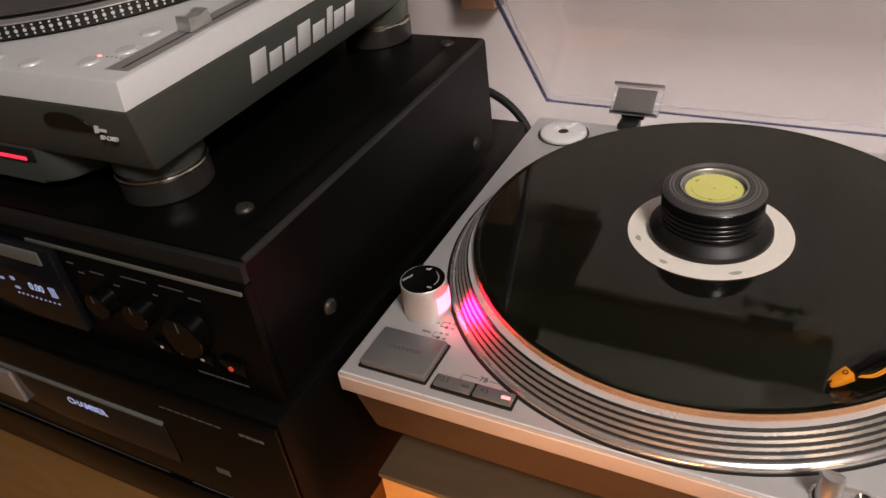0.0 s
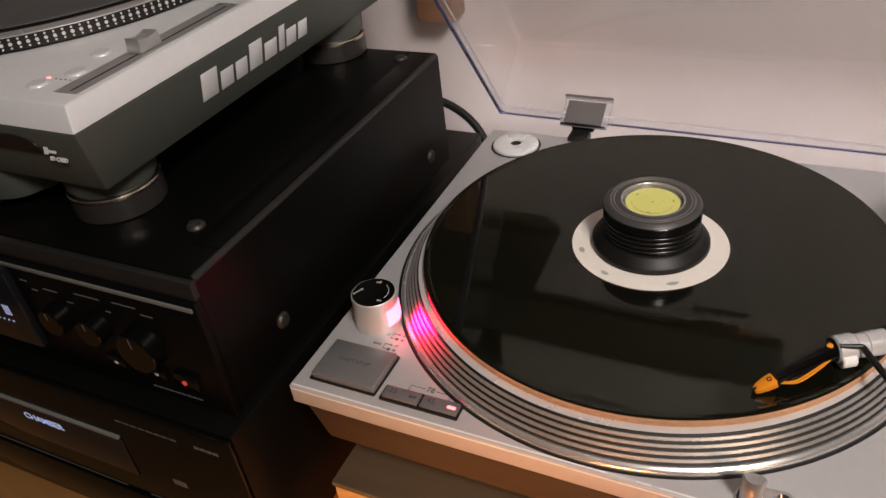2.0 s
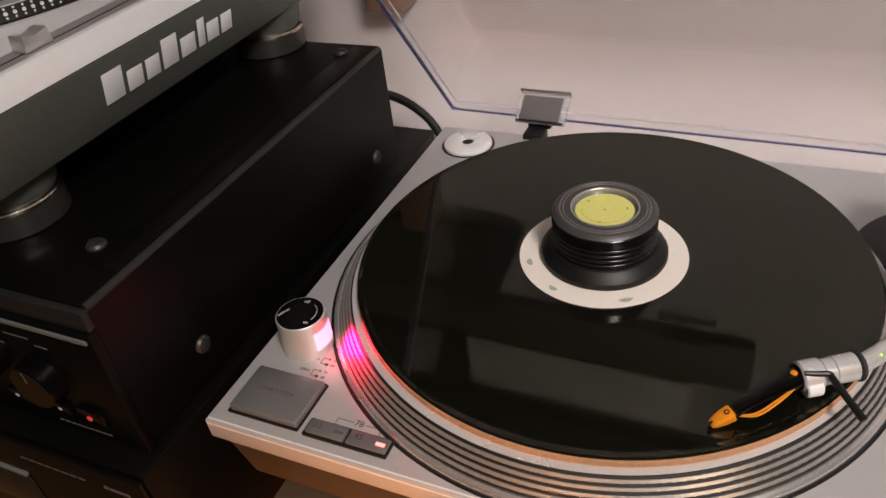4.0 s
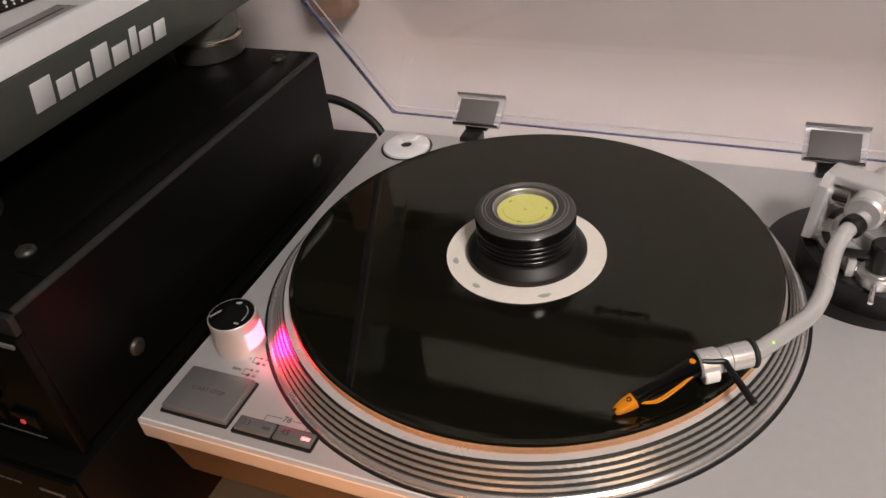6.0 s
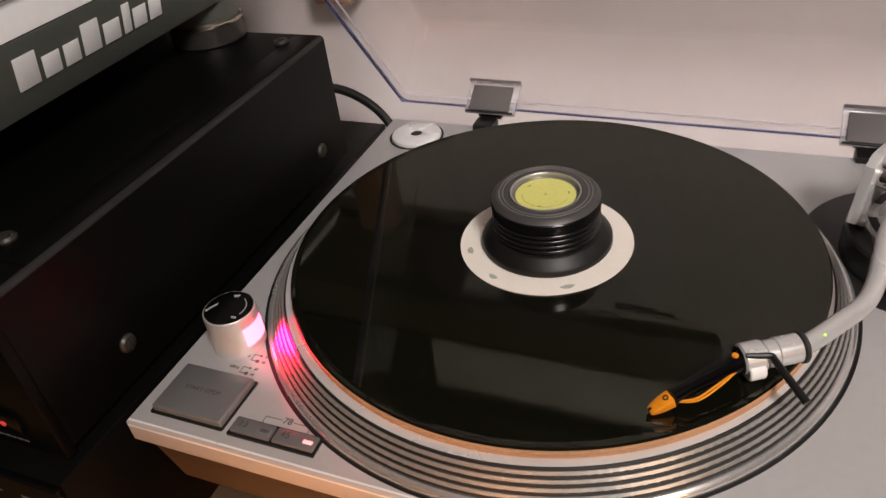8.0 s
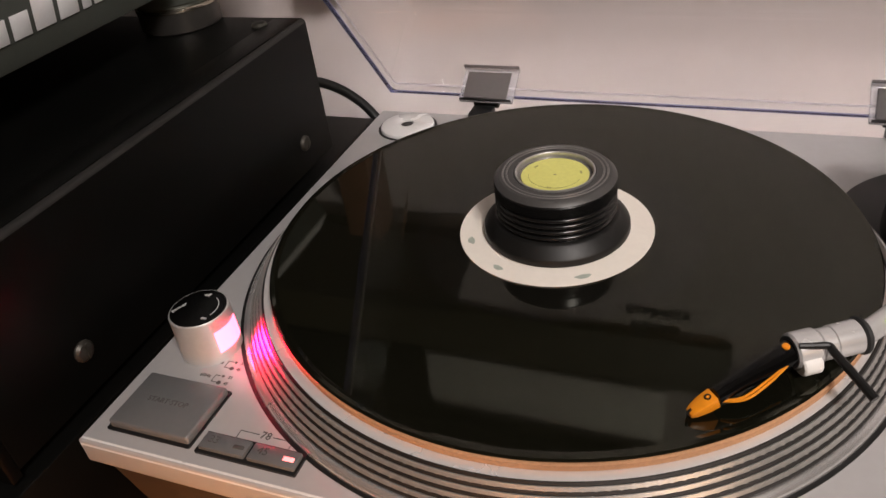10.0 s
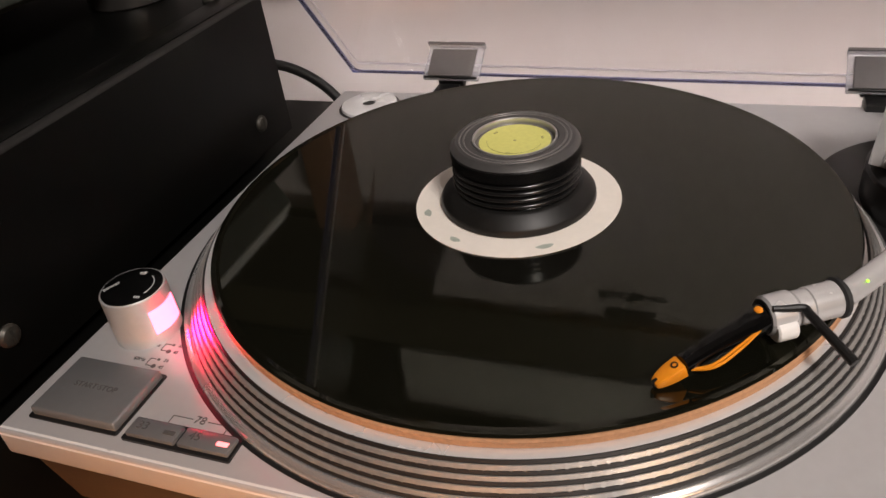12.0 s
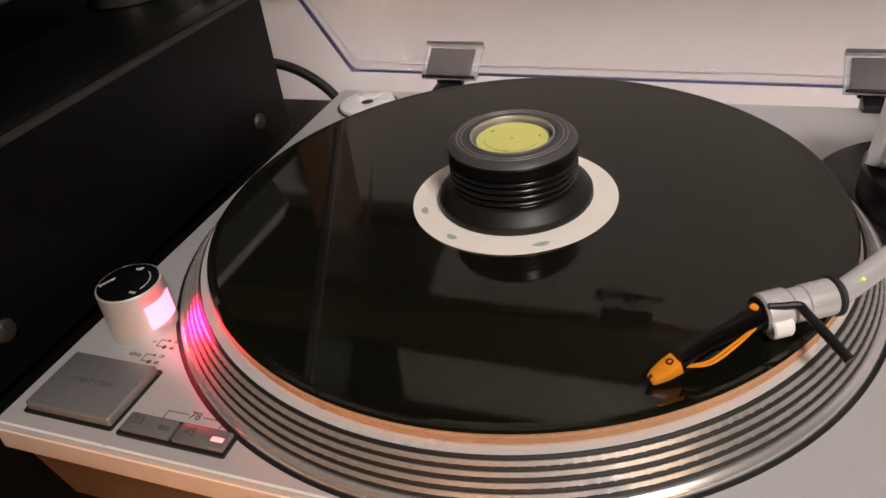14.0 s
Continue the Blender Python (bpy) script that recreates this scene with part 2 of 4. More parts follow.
def box(x0, x1, y0, y1, z0, z1, bevel=0.0, seg=2):
    bm = bmesh.new()
    bmesh.ops.create_cube(bm, size=1)
    for v in bm.verts:
        v.co = ((x0 + x1) / 2 + v.co.x * (x1 - x0), (y0 + y1) / 2 + v.co.y * (y1 - y0), (z0 + z1) / 2 + v.co.z * (z1 - z0))
    if bevel:
        bmesh.ops.bevel(bm, geom=bm.edges[:], offset=bevel, segments=seg, affect="EDGES", profile=0.5)
    return bm


def merge(*bms):
    out = bmesh.new()
    for bm in bms:
        me = bpy.data.meshes.new("tmp")
        bm.to_mesh(me)
        bm.free()
        out.from_mesh(me)
        bpy.data.meshes.remove(me)
    return out


def moved(bm, m):
    bmesh.ops.transform(bm, matrix=m, verts=bm.verts[:])
    return bm


def lathe(profile, seg=96, close=False):
    """Turns a profile of (radius, height) round the z axis."""
    bm = bmesh.new()
    rings = []
    for r, z in profile:
        if r < 1e-7:
            rings.append([bm.verts.new((0, 0, z))])
        else:
            rings.append([bm.verts.new((r * math.cos(2 * math.pi * i / seg), r * math.sin(2 * math.pi * i / seg), z)) for i in range(seg)])
    pairs = list(zip(rings, rings[1:])) + ([(rings[-1], rings[0])] if close else [])
    for a, b in pairs:
        for i in range(seg):
            j = (i + 1) % seg
            q = [a[i % len(a)], a[j % len(a)], b[j % len(b)], b[i % len(b)]]
            q = [v for k, v in enumerate(q) if v not in q[:k]]
            if len(q) > 2:
                bm.faces.new(q)
    return bm


def rod(r, z0, z1, bevel=0.0, seg=32):
    if bevel:
        return lathe([(0, z0), (r - bevel, z0), (r, z0 + bevel), (r, z1 - bevel), (r - bevel, z1), (0, z1)], seg)
    return lathe([(0, z0), (r, z0), (r, z1), (0, z1)], seg)


def along(a, b):
    """A pose at a whose z axis points to b."""
    a, b = Vector(a), Vector(b)
    return Matrix.Translation(a) @ (b - a).to_track_quat("Z", "Y").to_matrix().to_4x4()


def span(r, a, b, bevel=0.0, seg=24):
    return moved(rod(r, 0, (Vector(b) - Vector(a)).length, bevel, seg), along(a, b))


def tube(points, r, seg=16, steps=8):
    """A tube along a smooth line through the points; r: one radius, or one for each point."""
    pts = [Vector(p) for p in points]
    rad = r if isinstance(r, (list, tuple)) else [r] * len(pts)
    line, rads = [], []
    for i in range(len(pts) - 1):
        p0, p1, p2, p3 = pts[max(i - 1, 0)], pts[i], pts[i + 1], pts[min(i + 2, len(pts) - 1)]
        for k in range(steps):
            s = k / steps
            line.append(0.5 * (2 * p1 + (p2 - p0) * s + (2 * p0 - 5 * p1 + 4 * p2 - p3) * s * s + (3 * p1 - p0 - 3 * p2 + p3) * s ** 3))
            rads.append(rad[i] + (rad[i + 1] - rad[i]) * s)
    line.append(pts[-1])
    rads.append(rad[-1])
    bm = bmesh.new()
    rings = []
    up = Vector((0, 0, 1))
    for i, p in enumerate(line):
        d = (line[min(i + 1, len(line) - 1)] - line[max(i - 1, 0)]).normalized()
        side = d.cross(up)
        side = side.normalized() if side.length > 1e-3 else Vector((1, 0, 0))
        top = side.cross(d)
        rings.append([bm.verts.new(p + rads[i] * (side * math.cos(2 * math.pi * k / seg) + top * math.sin(2 * math.pi * k / seg))) for k in range(seg)])
    for a, b in zip(rings, rings[1:]):
        for k in range(seg):
            bm.faces.new((a[k], a[(k + 1) % seg], b[(k + 1) % seg], b[k]))
    bm.faces.new(rings[0])
    bm.faces.new(rings[-1])
    return bm


def extruded(outline, z0, z1, bevel=0.0):
    """A flat outline of (x, y) raised from z0 to z1."""
    bm = bmesh.new()
    low = [bm.verts.new((x, y, z0)) for x, y in outline]
    high = [bm.verts.new((x, y, z1)) for x, y in outline]
    n = len(outline)
    bm.faces.new(low)
    top = bm.faces.new(high)
    for i in range(n):
        bm.faces.new((low[i], low[(i + 1) % n], high[(i + 1) % n], high[i]))
    if bevel:
        bmesh.ops.bevel(bm, geom=list(top.edges), offset=bevel, segments=2, affect="EDGES", profile=0.5)
    return bm


def rounded(x0, x1, y0, y1, r, n=6):
    out = []
    for cx, cy, a in ((x1 - r, y1 - r, 0), (x0 + r, y1 - r, 90), (x0 + r, y0 + r, 180), (x1 - r, y0 + r, 270)):
        out += [(cx + r * math.cos(radians(a + 90 * k / n)), cy + r * math.sin(radians(a + 90 * k / n))) for k in range(n + 1)]
    return out


def lettering(text, size, m, depth=0.0002, bold=0.0):
    """Raised letters, lying in the xy plane of the pose m, centred."""
    cu = bpy.data.curves.new("letters", "FONT")
    cu.body, cu.size, cu.extrude, cu.align_x, cu.align_y = text, size, depth, "CENTER", "CENTER"
    cu.offset, cu.resolution_u = bold, 3
    ob = new("letters", cu)
    bpy.context.view_layer.update()
    me = bpy.data.meshes.new_from_object(ob.evaluated_get(bpy.context.evaluated_depsgraph_get()))
    bpy.data.objects.remove(ob)
    bm = bmesh.new()
    bm.from_mesh(me)
    bpy.data.meshes.remove(me)
    return moved(bm, m)


def word_blocks(heights, width, gap, x0, y0, depth):
    """Plain slabs in a row, in the place of lettering that is not spelt out."""
    bms, x = [], x0
    for w, h in heights:
        bms.append(box(x, x + w * width, y0, y0 + h, 0, depth))
        x += w * width + gap
    return merge(*bms)


# ---- room ----
def slab(name, label, category, mat, *dims):
    ob = new(name, mesh_of(box(*dims), name, mat, smooth=False))
    return tagged(ob, label, category, kind="structure")


slab("floor", "brown wooden floor boards of the room", "floor", FLOOR, -2.2, 2.6, -2.8, 0.46, -0.05, 0.0)
slab("ceiling", "plain off-white painted ceiling", "ceiling", CEILING, -2.2, 2.6, -2.8, 0.46, 2.5, 2.6)
slab("wall_north", "pinkish white painted wall behind the turntables", "wall", WALL, -2.3, 2.7, 0.46, 0.58, -0.05, 2.6)
# Unseen walls; the dimness of the room is put into their paint.
slab("wall_south", "unseen far wall, its paint darkened for a dim room", "wall", DIMMED_WALL, -2.3, 2.7, -2.92, -2.8, -0.05, 2.6)
slab("wall_west", "unseen side wall, its paint darkened for a dim room", "wall", DIMMED_WALL, -2.3, -2.2, -2.8, 0.46, -0.05, 2.6)
slab("wall_east", "unseen side wall, its paint darkened for a dim room", "wall", DIMMED_WALL, 2.6, 2.7, -2.8, 0.46, -0.05, 2.6)

# ---- table under all the gear ----
TABLE_Z = 0.818
table = thing("table", (0, 0, 0), "light pine wooden table under the hi-fi gear", "table")
part("tabletop", box(-0.95, 1.05, -0.30, 0.43, TABLE_Z - 0.035, TABLE_Z, 0.004), PINE, table)
for lx in (-0.90, 0.94):
    for ly in (-0.26, 0.33):
        part("leg", box(lx, lx + 0.06, ly, ly + 0.06, 0.0, TABLE_Z - 0.035, 0.004), PINE, table)

# Board added in a darker tone for the shaded wall behind the gear.
part("shade_board", box(-0.95, 1.05, 0.430, 0.442, TABLE_Z - 0.035, 0.925, 0.002), SHADE_BOARD, table, "brown-grey board added for the shaded wall at the back")

# ---- picture ledge on the wall, shaped to fit what the polished record reflects ----
shelf = thing("picture_ledge", (0, 0, 0), "brown wooden picture ledge on the wall", "shelf")
part("board", box(-0.480, 0.276, 0.449, 0.459, 1.342, 1.410, 0.002), SHELF_BOARD, shelf, "dark-stained board")
# Rail and panel are added to darken parts of the reflection.
part("top_rail", box(-0.480, 0.640, 0.438, 0.458, 1.522, 1.575, 0.002), SHELF_DARK, shelf, "dark rail added to darken the record's reflection")
part("dark_panel", moved(extruded([(-0.380, 1.236), (0.022, 1.236), (-0.018, 1.3415), (-0.380, 1.3415)], -0.4575, -0.440), pose(0, 0, 0, 90, 0, 0)), SHELF_DARK, shelf, "dark panel, outline fitted to the record's reflection")
part("upright", box(-0.114, -0.078, 0.424, 0.458, 1.058, 1.236, 0.002), SHELF_WOOD, shelf)

# ---- crate under the main turntable ----
crate = thing("wooden_box", (0, 0, 0), "wooden box with dark top and orange-brown front under the turntable", "box")
part("body", box(0.019, 0.452, -0.008, 0.31, TABLE_Z, 0.924, 0.002), CRATE, crate)
part("lid", box(0.0185, 0.4525, -0.0085, 0.3105, 0.9245, 0.929, 0.001), CRATE_TOP, crate, "dark olive-brown top panel")
# Dark half-oval plate on the front paints the shade of a hand notch.
part("notch_shade", moved(extruded([(0.018 * math.cos(radians(a)), 0.010 * math.sin(radians(a))) for a in range(0, 181, 12)], 0, 0.0015),
     pose(0.055, -0.008, 0.898, 90, 0, 0)), CRATE_TOP, crate)

# ---- main turntable ----
TT = thing("turntable", (0, 0, 0), "silver direct-drive turntable with open clear dust cover", "turntable")
W, D = 0.452, 0.329
CX, CY = 0.1712, 0.1655
DX, DY = 0.1725, 0.1660  # record centre, shifted to fit its outline in the camera's view

plinth = part("plinth", box(0, W, 0, D, 0.9862, 1.0, 0.0012, 3), SILVER, TT, "silver painted plinth top")
# Bright strip laid over the front edge as its painted highlight.
edge = bmesh.new()
rows = []
for k in range(5):
    a = radians(90 * k / 4)
    rows.append([edge.verts.new((x, 0.0024 - 0.0026 * math.cos(a), 0.9976 + 0.0026 * math.sin(a))) for x in (0.0012, W - 0.0012)])
for p, q in zip(rows, rows[1:]):
    edge.faces.new((p[0], p[1], q[1], q[0]))
part("plinth_highlight", edge, BRIGHT, plinth, "bright strip painted as the front edge's highlight")
base = bmesh.new()
lows = [base.verts.new(p) for p in ((0.012, 0.008, 0.950), (W - 0.012, 0.008, 0.950), (W - 0.012, D - 0.006, 0.950), (0.012, D - 0.006, 0.950))]
highs = [base.verts.new(p) for p in ((0.004, 0.003, 0.9862), (W - 0.004, 0.003, 0.9862), (W - 0.004, D - 0.003, 0.9862), (0.004, D - 0.003, 0.9862))]
base.faces.new(lows[::-1])
base.faces.new(highs)
for i in range(4):
    base.faces.new((lows[i], lows[(i + 1) % 4], highs[(i + 1) % 4], highs[i]))
bmesh.ops.bevel(base, geom=base.edges[:], offset=0.003, segments=2, affect="EDGES", profile=0.5)
part("base", base, BASE_PLASTIC, TT, "dark brown-black plastic base")
for fx, fy in ((0.07, 0.055), (0.39, 0.055), (0.07, 0.275), (0.39, 0.275)):
    part("foot", moved(lathe([(0, 0.929), (0.021, 0.929), (0.023, 0.931), (0.023, 0.9495), (0, 0.9495)], 32), pose(fx, fy, 0)), RUBBER, TT)

# platter: polished lip, sloping flank with strobe bands between dark grooves, polished bevel
CENTRE = pose(CX, CY, 0)
platter = part("platter", moved(lathe([(0, 1.0005), (0.1500, 1.0005), (0.1470, 1.0090), (0.1410, 1.0150), (0.1430, 1.0153), (0.1472, 1.0154),
                                        (0.1481, 1.0152), (0.1483, 1.0142), (0.1550, 1.0020)], 160), Matrix()), LIP, TT,
               "polished aluminium platter with strobe bands", CENTRE)
A, B = Vector((0.1484, 0, 1.0155)), Vector((0.1578, 0, 1.0030))
slope = (B - A)
out = Vector((-slope.z, 0, slope.x)).normalized() * -1
if out.x < 0:
    out = -out
DW, GW = 0.105, 0.11875
counts = (216, 160, 180, 133)


def flank(s0, s1, lift, r=0.00025):
    """Profile of one strip of the flank, proud of it by lift."""
    a, b, n = A + slope * s0, A + slope * s1, out
    e = slope * (r / slope.length)
    p = [a - n * 0.002, a + n * (lift - r), a + e + n * lift, b - e + n * lift, b + n * (lift - r), b - n * 0.002]
    return [(v.x, v.z) for v in p]


s = 0.0
for k in range(9):
    if k % 2 == 0:
        part("groove_ring", lathe(flank(s, s + DW, 0.0), 160), GROOVE, platter)
        s += DW
    else:
        part("strobe_band", lathe(flank(s, s + GW, 0.0005), 160), BAND, platter)
        mid = A + slope * (s + GW / 2) + out * 0.0005
        dots = bmesh.new()
        n = counts[k // 2]
        tilt = math.atan2(out.x, out.z)
        half = (0.00105, 0.00085, 0.00105, 0.00095)[k // 2]
        for i in range(n):
            d = rod(half, -0.0002, 0.00007, 0, 8)
            moved(d, pose(0, 0, 0, 0, 0, 360 * i / n) @ Matrix.Translation(mid) @ Matrix.Rotation(tilt, 4, "Y"))
            me = bpy.data.meshes.new("tmp")
            d.to_mesh(me)
            d.free()
            dots.from_mesh(me)
            bpy.data.meshes.remove(me)
        tagged(part("strobe_dots", dots, DOT, platter), kind="stuff")
        s += GW
part("bevel_ring", lathe([(0.1560, 1.0020), (0.1578, 1.0032), (0.1590, 1.0034), (0.1604, 1.0026), (0.1612, 1.0014), (0.1614, 1.0004), (0.1614, 0.9990)], 160),
     SILVER_EDGE, platter, "polished rounded rim")
# Black ring stands for the shadow in the gap round the platter.
part("rim_shadow", lathe([(0.1560, 1.0003), (0.1632, 1.0003), (0.1634, 0.9990)], 160), BLACK, platter)
part("spindle", rod(0.0036, 1.0005, 1.026, 0.001), CHROME, platter)

# start and speed buttons
button_frame = part("start_button_frame", extruded(rounded(0.0090, 0.0530, 0.0085, 0.0416, 0.0012), 0.999, 1.0006), BLACK, TT)
start = part("start_button", box(0.0102, 0.0518, 0.0102, 0.0404, 0.9995, 1.0045, 0.0010, 3), BUTTON, TT, "large grey start and stop button")
part("legend", lettering("START\u00b7STOP", 0.0038, pose(0.0305, 0.0258, 1.0045)), PRINT, start)
part("speed_button_frame", extruded(rounded(0.0562, 0.1042, 0.0076, 0.0186, 0.0006), 0.999, 1.0012), BLACK, TT)
for x0, text, led in ((0.0574, "33", False), (0.0810, "45", True)):
    b = part("speed_button", box(x0, x0 + 0.0220, 0.0092, 0.0174, 0.9995, 1.0030, 0.0006), BUTTON, TT, "grey speed button")
    part("legend", lettering(text, 0.0052, pose(x0 + 0.0055, 0.0138, 1.0030)), PRINT, b)
    part("indicator", box(x0 + 0.0155, x0 + 0.0205, 0.0120, 0.0140, 1.0025, 1.0033, 0.0003), RED_GLOW if led else PRINT, b, "lit red lamp" if led else "unlit dark lamp")
part("legend", lettering("78", 0.0052, pose(0.0815, 0.0232, 1.0)), PRINT, TT)
for dims in ((0.0690, 0.0783, 0.0231, 0.0234), (0.0850, 0.0945, 0.0231, 0.0234), (0.0690, 0.0693, 0.0195, 0.0234), (0.0942, 0.0945, 0.0195, 0.0234)):
    part("legend_line", box(*dims, 0.9998, 1.0002), PRINT, TT)

# power knob with the strobe lamp in its flank
KX, KY = 0.0250, 0.0664
knob = part("power_knob", lathe([(0, 1.0), (0.0146, 1.0), (0.0145, 1.002), (0.0142, 1.022), (0.0141, 1.0235), (0.0135, 1.0240), (0.0133, 1.0236), (0, 1.0236)], 64),
            KNOB_SILVER, TT, "silver power knob with black cap", pose(KX, KY, 0))
part("cap", lathe([(0, 1.0236), (0.0132, 1.0236), (0.0132, 1.0241), (0, 1.0241)], 64), BLACK_GLOSS, knob, "gloss black cap")
for text, px, py, turn in (("off", -0.001, 0.0094, 0), ("on", 0.0074, -0.0060, 0), ("power", -0.0095, -0.002, 62)):
    part("legend", lettering(text, 0.0030, pose(px, py, 1.0241, 0, 0, turn)), WHITE_PRINT, knob)
arc = [(0.0096 * math.cos(radians(a)), 0.0096 * math.sin(radians(a)), 1.0242) for a in range(-20, 62, 9)]
part("legend_arc", tube(arc, 0.0002, 6, 2), WHITE_PRINT, knob)
win = bmesh.new()
A0, A1 = -34, 30
cols = []
for i in range(9):
    a = radians(A0 + (A1 - A0) * i / 8)
    cols.append([win.verts.new((r * math.cos(a), r * math.sin(a), z)) for r, z in ((0.0148, 1.0055), (0.0146, 1.0175))])
for p, q in zip(cols, cols[1:]):
    win.faces.new((p[0], q[0], q[1], p[1]))
part("strobe_window", win, STROBE_GLOW, knob, "glowing red strobe window")
for row, yy, text in ((0, 0.0562, "50Hz"), (1, 0.0468, "60Hz")):
    xx = 0.0345 - 0.001 * row
    part("legend", lettering(text, 0.0028, pose(xx, yy + 0.0012, 1.0)), PRINT, TT)
    part("legend_line", box(xx + 0.0048, xx + 0.0051, yy - 0.0016, yy + 0.0026, 0.9998, 1.0002), PRINT, TT)
    for dy, r, num in ((0.0026, 0.0007, "33"), (-0.0014, 0.0011, "45")):
        part("legend_line", box(xx + 0.0048, xx + 0.0078, yy + dy - 0.00015, yy + dy + 0.00015, 0.9998, 1.0002), PRINT, TT)
        part("legend_dot", moved(rod(r, 0.9998, 1.0002, 0, 16), pose(xx + 0.0090, yy + dy, 0)), PRINT, TT)
        part("legend", lettering(num, 0.0024, pose(xx + 0.0128, yy + dy, 1.0)), PRINT, TT)

# pop-up target light and its switch
part("light_surround", moved(extruded(rounded(-0.0145, 0.0145, -0.0078, 0.0078, 0.0077, 8), 0.9995, 1.0006, 0.0004), pose(0.2585, 0.0105, 0, 0, 0, 5)), SILVER_EDGE, TT)
part("light_collar", moved(lathe([(0.0052, 1.0005), (0.0054, 1.0009), (0.0060, 1.0009), (0.0062, 1.0003)], 32), pose(0.2515, 0.0095, 0)), BLACK, TT)
head = lathe([(0, 1.0), (0.0052, 1.0), (0.0052, 1.0168), (0.0047, 1.0177), (0, 1.0180)], 40)
for v in head.verts:
    if v.co.z > 1.01 and v.co.y > -0.001:
        v.co.z -= (v.co.y + 0.001) * 0.75
target = part("target_light", head, SATIN, TT, "pop-up stylus target light with slanted top", pose(0.2515, 0.0095, 0))
part("light_window", box(-0.0028, 0.0028, 0.0044, 0.0055, 1.0070, 1.0115, 0.0005), WHITE_PLASTIC, target)
switch = part("light_switch", moved(lathe([(0, 1.0004), (0.0026, 1.0005), (0.0038, 1.0022), (0.0042, 1.0018), (0.0044, 1.0004)], 32), pose(0.2655, 0.0120, 0)), CHROME, TT, "dished chrome push button")
part("legend", lettering("TARGET LIGHT", 0.0030, pose(0.2580, 0.0008, 1.0)), PRINT, TT)
part("emblem", merge(moved(lathe([(0.0035, 0.9998), (0.0035, 1.0002), (0.0040, 1.0002), (0.0040, 0.9998)], 32, True), pose(0.2840, 0.0130, 0)),
     box(0.2828, 0.2852, 0.0110, 0.0150, 0.9998, 1.0002)), PRINT, TT)
part("emblem_word", moved(word_blocks([(1, 0.004), (1, 0.004), (1, 0.0055), (0.5, 0.0055), (1, 0.004)] * 2, 0.0034, 0.0010, 0.2905, 0.0106, 0.0002), pose(0, 0, 1.0)), PRINT, TT)

# 45 rpm adapter resting in its well
# Flat black ring in place of the shadow round the adapter.
well = part("adapter_shadow", moved(lathe([(0.0196, 0.9995), (0.0196, 1.0005), (0.0212, 1.0005), (0.0214, 0.9995)], 48), pose(0.0310, 0.3040, 0)), BLACK, TT)
adapter = thing("record_adapter", (0.0310, 0.3040, 1.0), "round silver record centre adapter in its well", "adapter")
part("disc", lathe([(0.0046, 0.0), (0.0046, 0.0030), (0.0056, 0.0034), (0.0110, 0.0033), (0.0176, 0.0030), (0.0190, 0.0024), (0.0194, 0.0016), (0.0194, 0.0002)], 64), BRIGHT, adapter)
# Black plug paints the shade inside the spindle hole.
part("hole", lathe([(0, 0.0022), (0.0045, 0.0022), (0.0045, 0.0004)], 24), BLACK, adapter, "black plug standing for the shade in the spindle hole")

# ---- mat, record and weight ----
mat_ob = thing("platter_mat", (DX, DY, 1.0154), "orange-brown cork mat on the platter", "mat")
part("sheet", lathe([(0, 0), (0.1448, 0), (0.1453, 0.0005), (0.1453, 0.0031), (0.1447, 0.0038), (0, 0.0038)], 160), CORK, mat_ob, "", pose(-0.0004, 0.0008, 0))
record = thing("record", (DX, DY, 1.0192), "glossy black vinyl record with pale blank label", "record")
part("disc", lathe([(0.0036, 0), (0.1447, 0), (0.1456, 0.0008), (0.1448, 0.0016), (0.1431, 0.0017), (0.1415, 0.0014), (0.0720, 0.0014), (0.0720, 0.0004), (0.0036, 0.0004)], 200), VINYL, record, "", pose(-0.0006, 0.0016, 0), sharp=3)
part("runout", lathe([(0.0719, 0.0005), (0.0719, 0.00138), (0.0490, 0.00138), (0.0485, 0.0018), (0.0036, 0.0018), (0.0036, 0.0005)], 160), RUNOUT, record, "smooth run-out area", pose(-0.0006, 0.0016, 0), sharp=3)
label = part("label", lathe([(0.0036, 0.0016), (0.0483, 0.0016), (0.0483, 0.00195), (0.0036, 0.00195)], 96), LABEL, record, "cream paper label", pose(-0.0012, 0.0010, 0), sharp=3)
for a, w, h in ((244, 0.0055, 0.0030), (207, 0.0060, 0.0034), (300, 0.0075, 0.0030)):
    part("label_print", moved(extruded([(w / 2 * math.cos(t) * (1 + 0.2 * math.sin(3 * t)), h / 2 * math.sin(t)) for t in [k * math.pi / 8 for k in range(16)]], 0.0018, 0.00205),
         pose(0.0430 * math.cos(radians(a)), 0.0430 * math.sin(radians(a)), 0, 0, 0, a + 90)), LABEL_MARK, label)

def wlathe(profile, seg=96, close=False):
    """A turned part of the weight, scaled to fit the camera's view."""
    return lathe([(r * 0.965, z * 0.955) for r, z in profile], seg, close)


weight = thing("record_weight", (0.1714, 0.1685, 1.0212), "black ribbed record weight with yellow centre disc", "record weight")
prof = [(0, 0.0001), (0.0300, 0.0001), (0.0300, 0.0098), (0.0294, 0.0100)]
for k in range(4):
    z = 0.0104 + k * 0.0034
    prof += [(0.0291, z)] + [(0.0294 + 0.0014 * math.sin(radians(a)), z + 0.0015 - 0.0012 * math.cos(radians(a))) for a in range(20, 161, 20)] + [(0.0291, z + 0.0030)]
prof += [(0.0304, 0.0240), (0.0309, 0.0245), (0.0309, 0.0296), (0.0304, 0.0301), (0.0204, 0.0301), (0, 0.0296)]
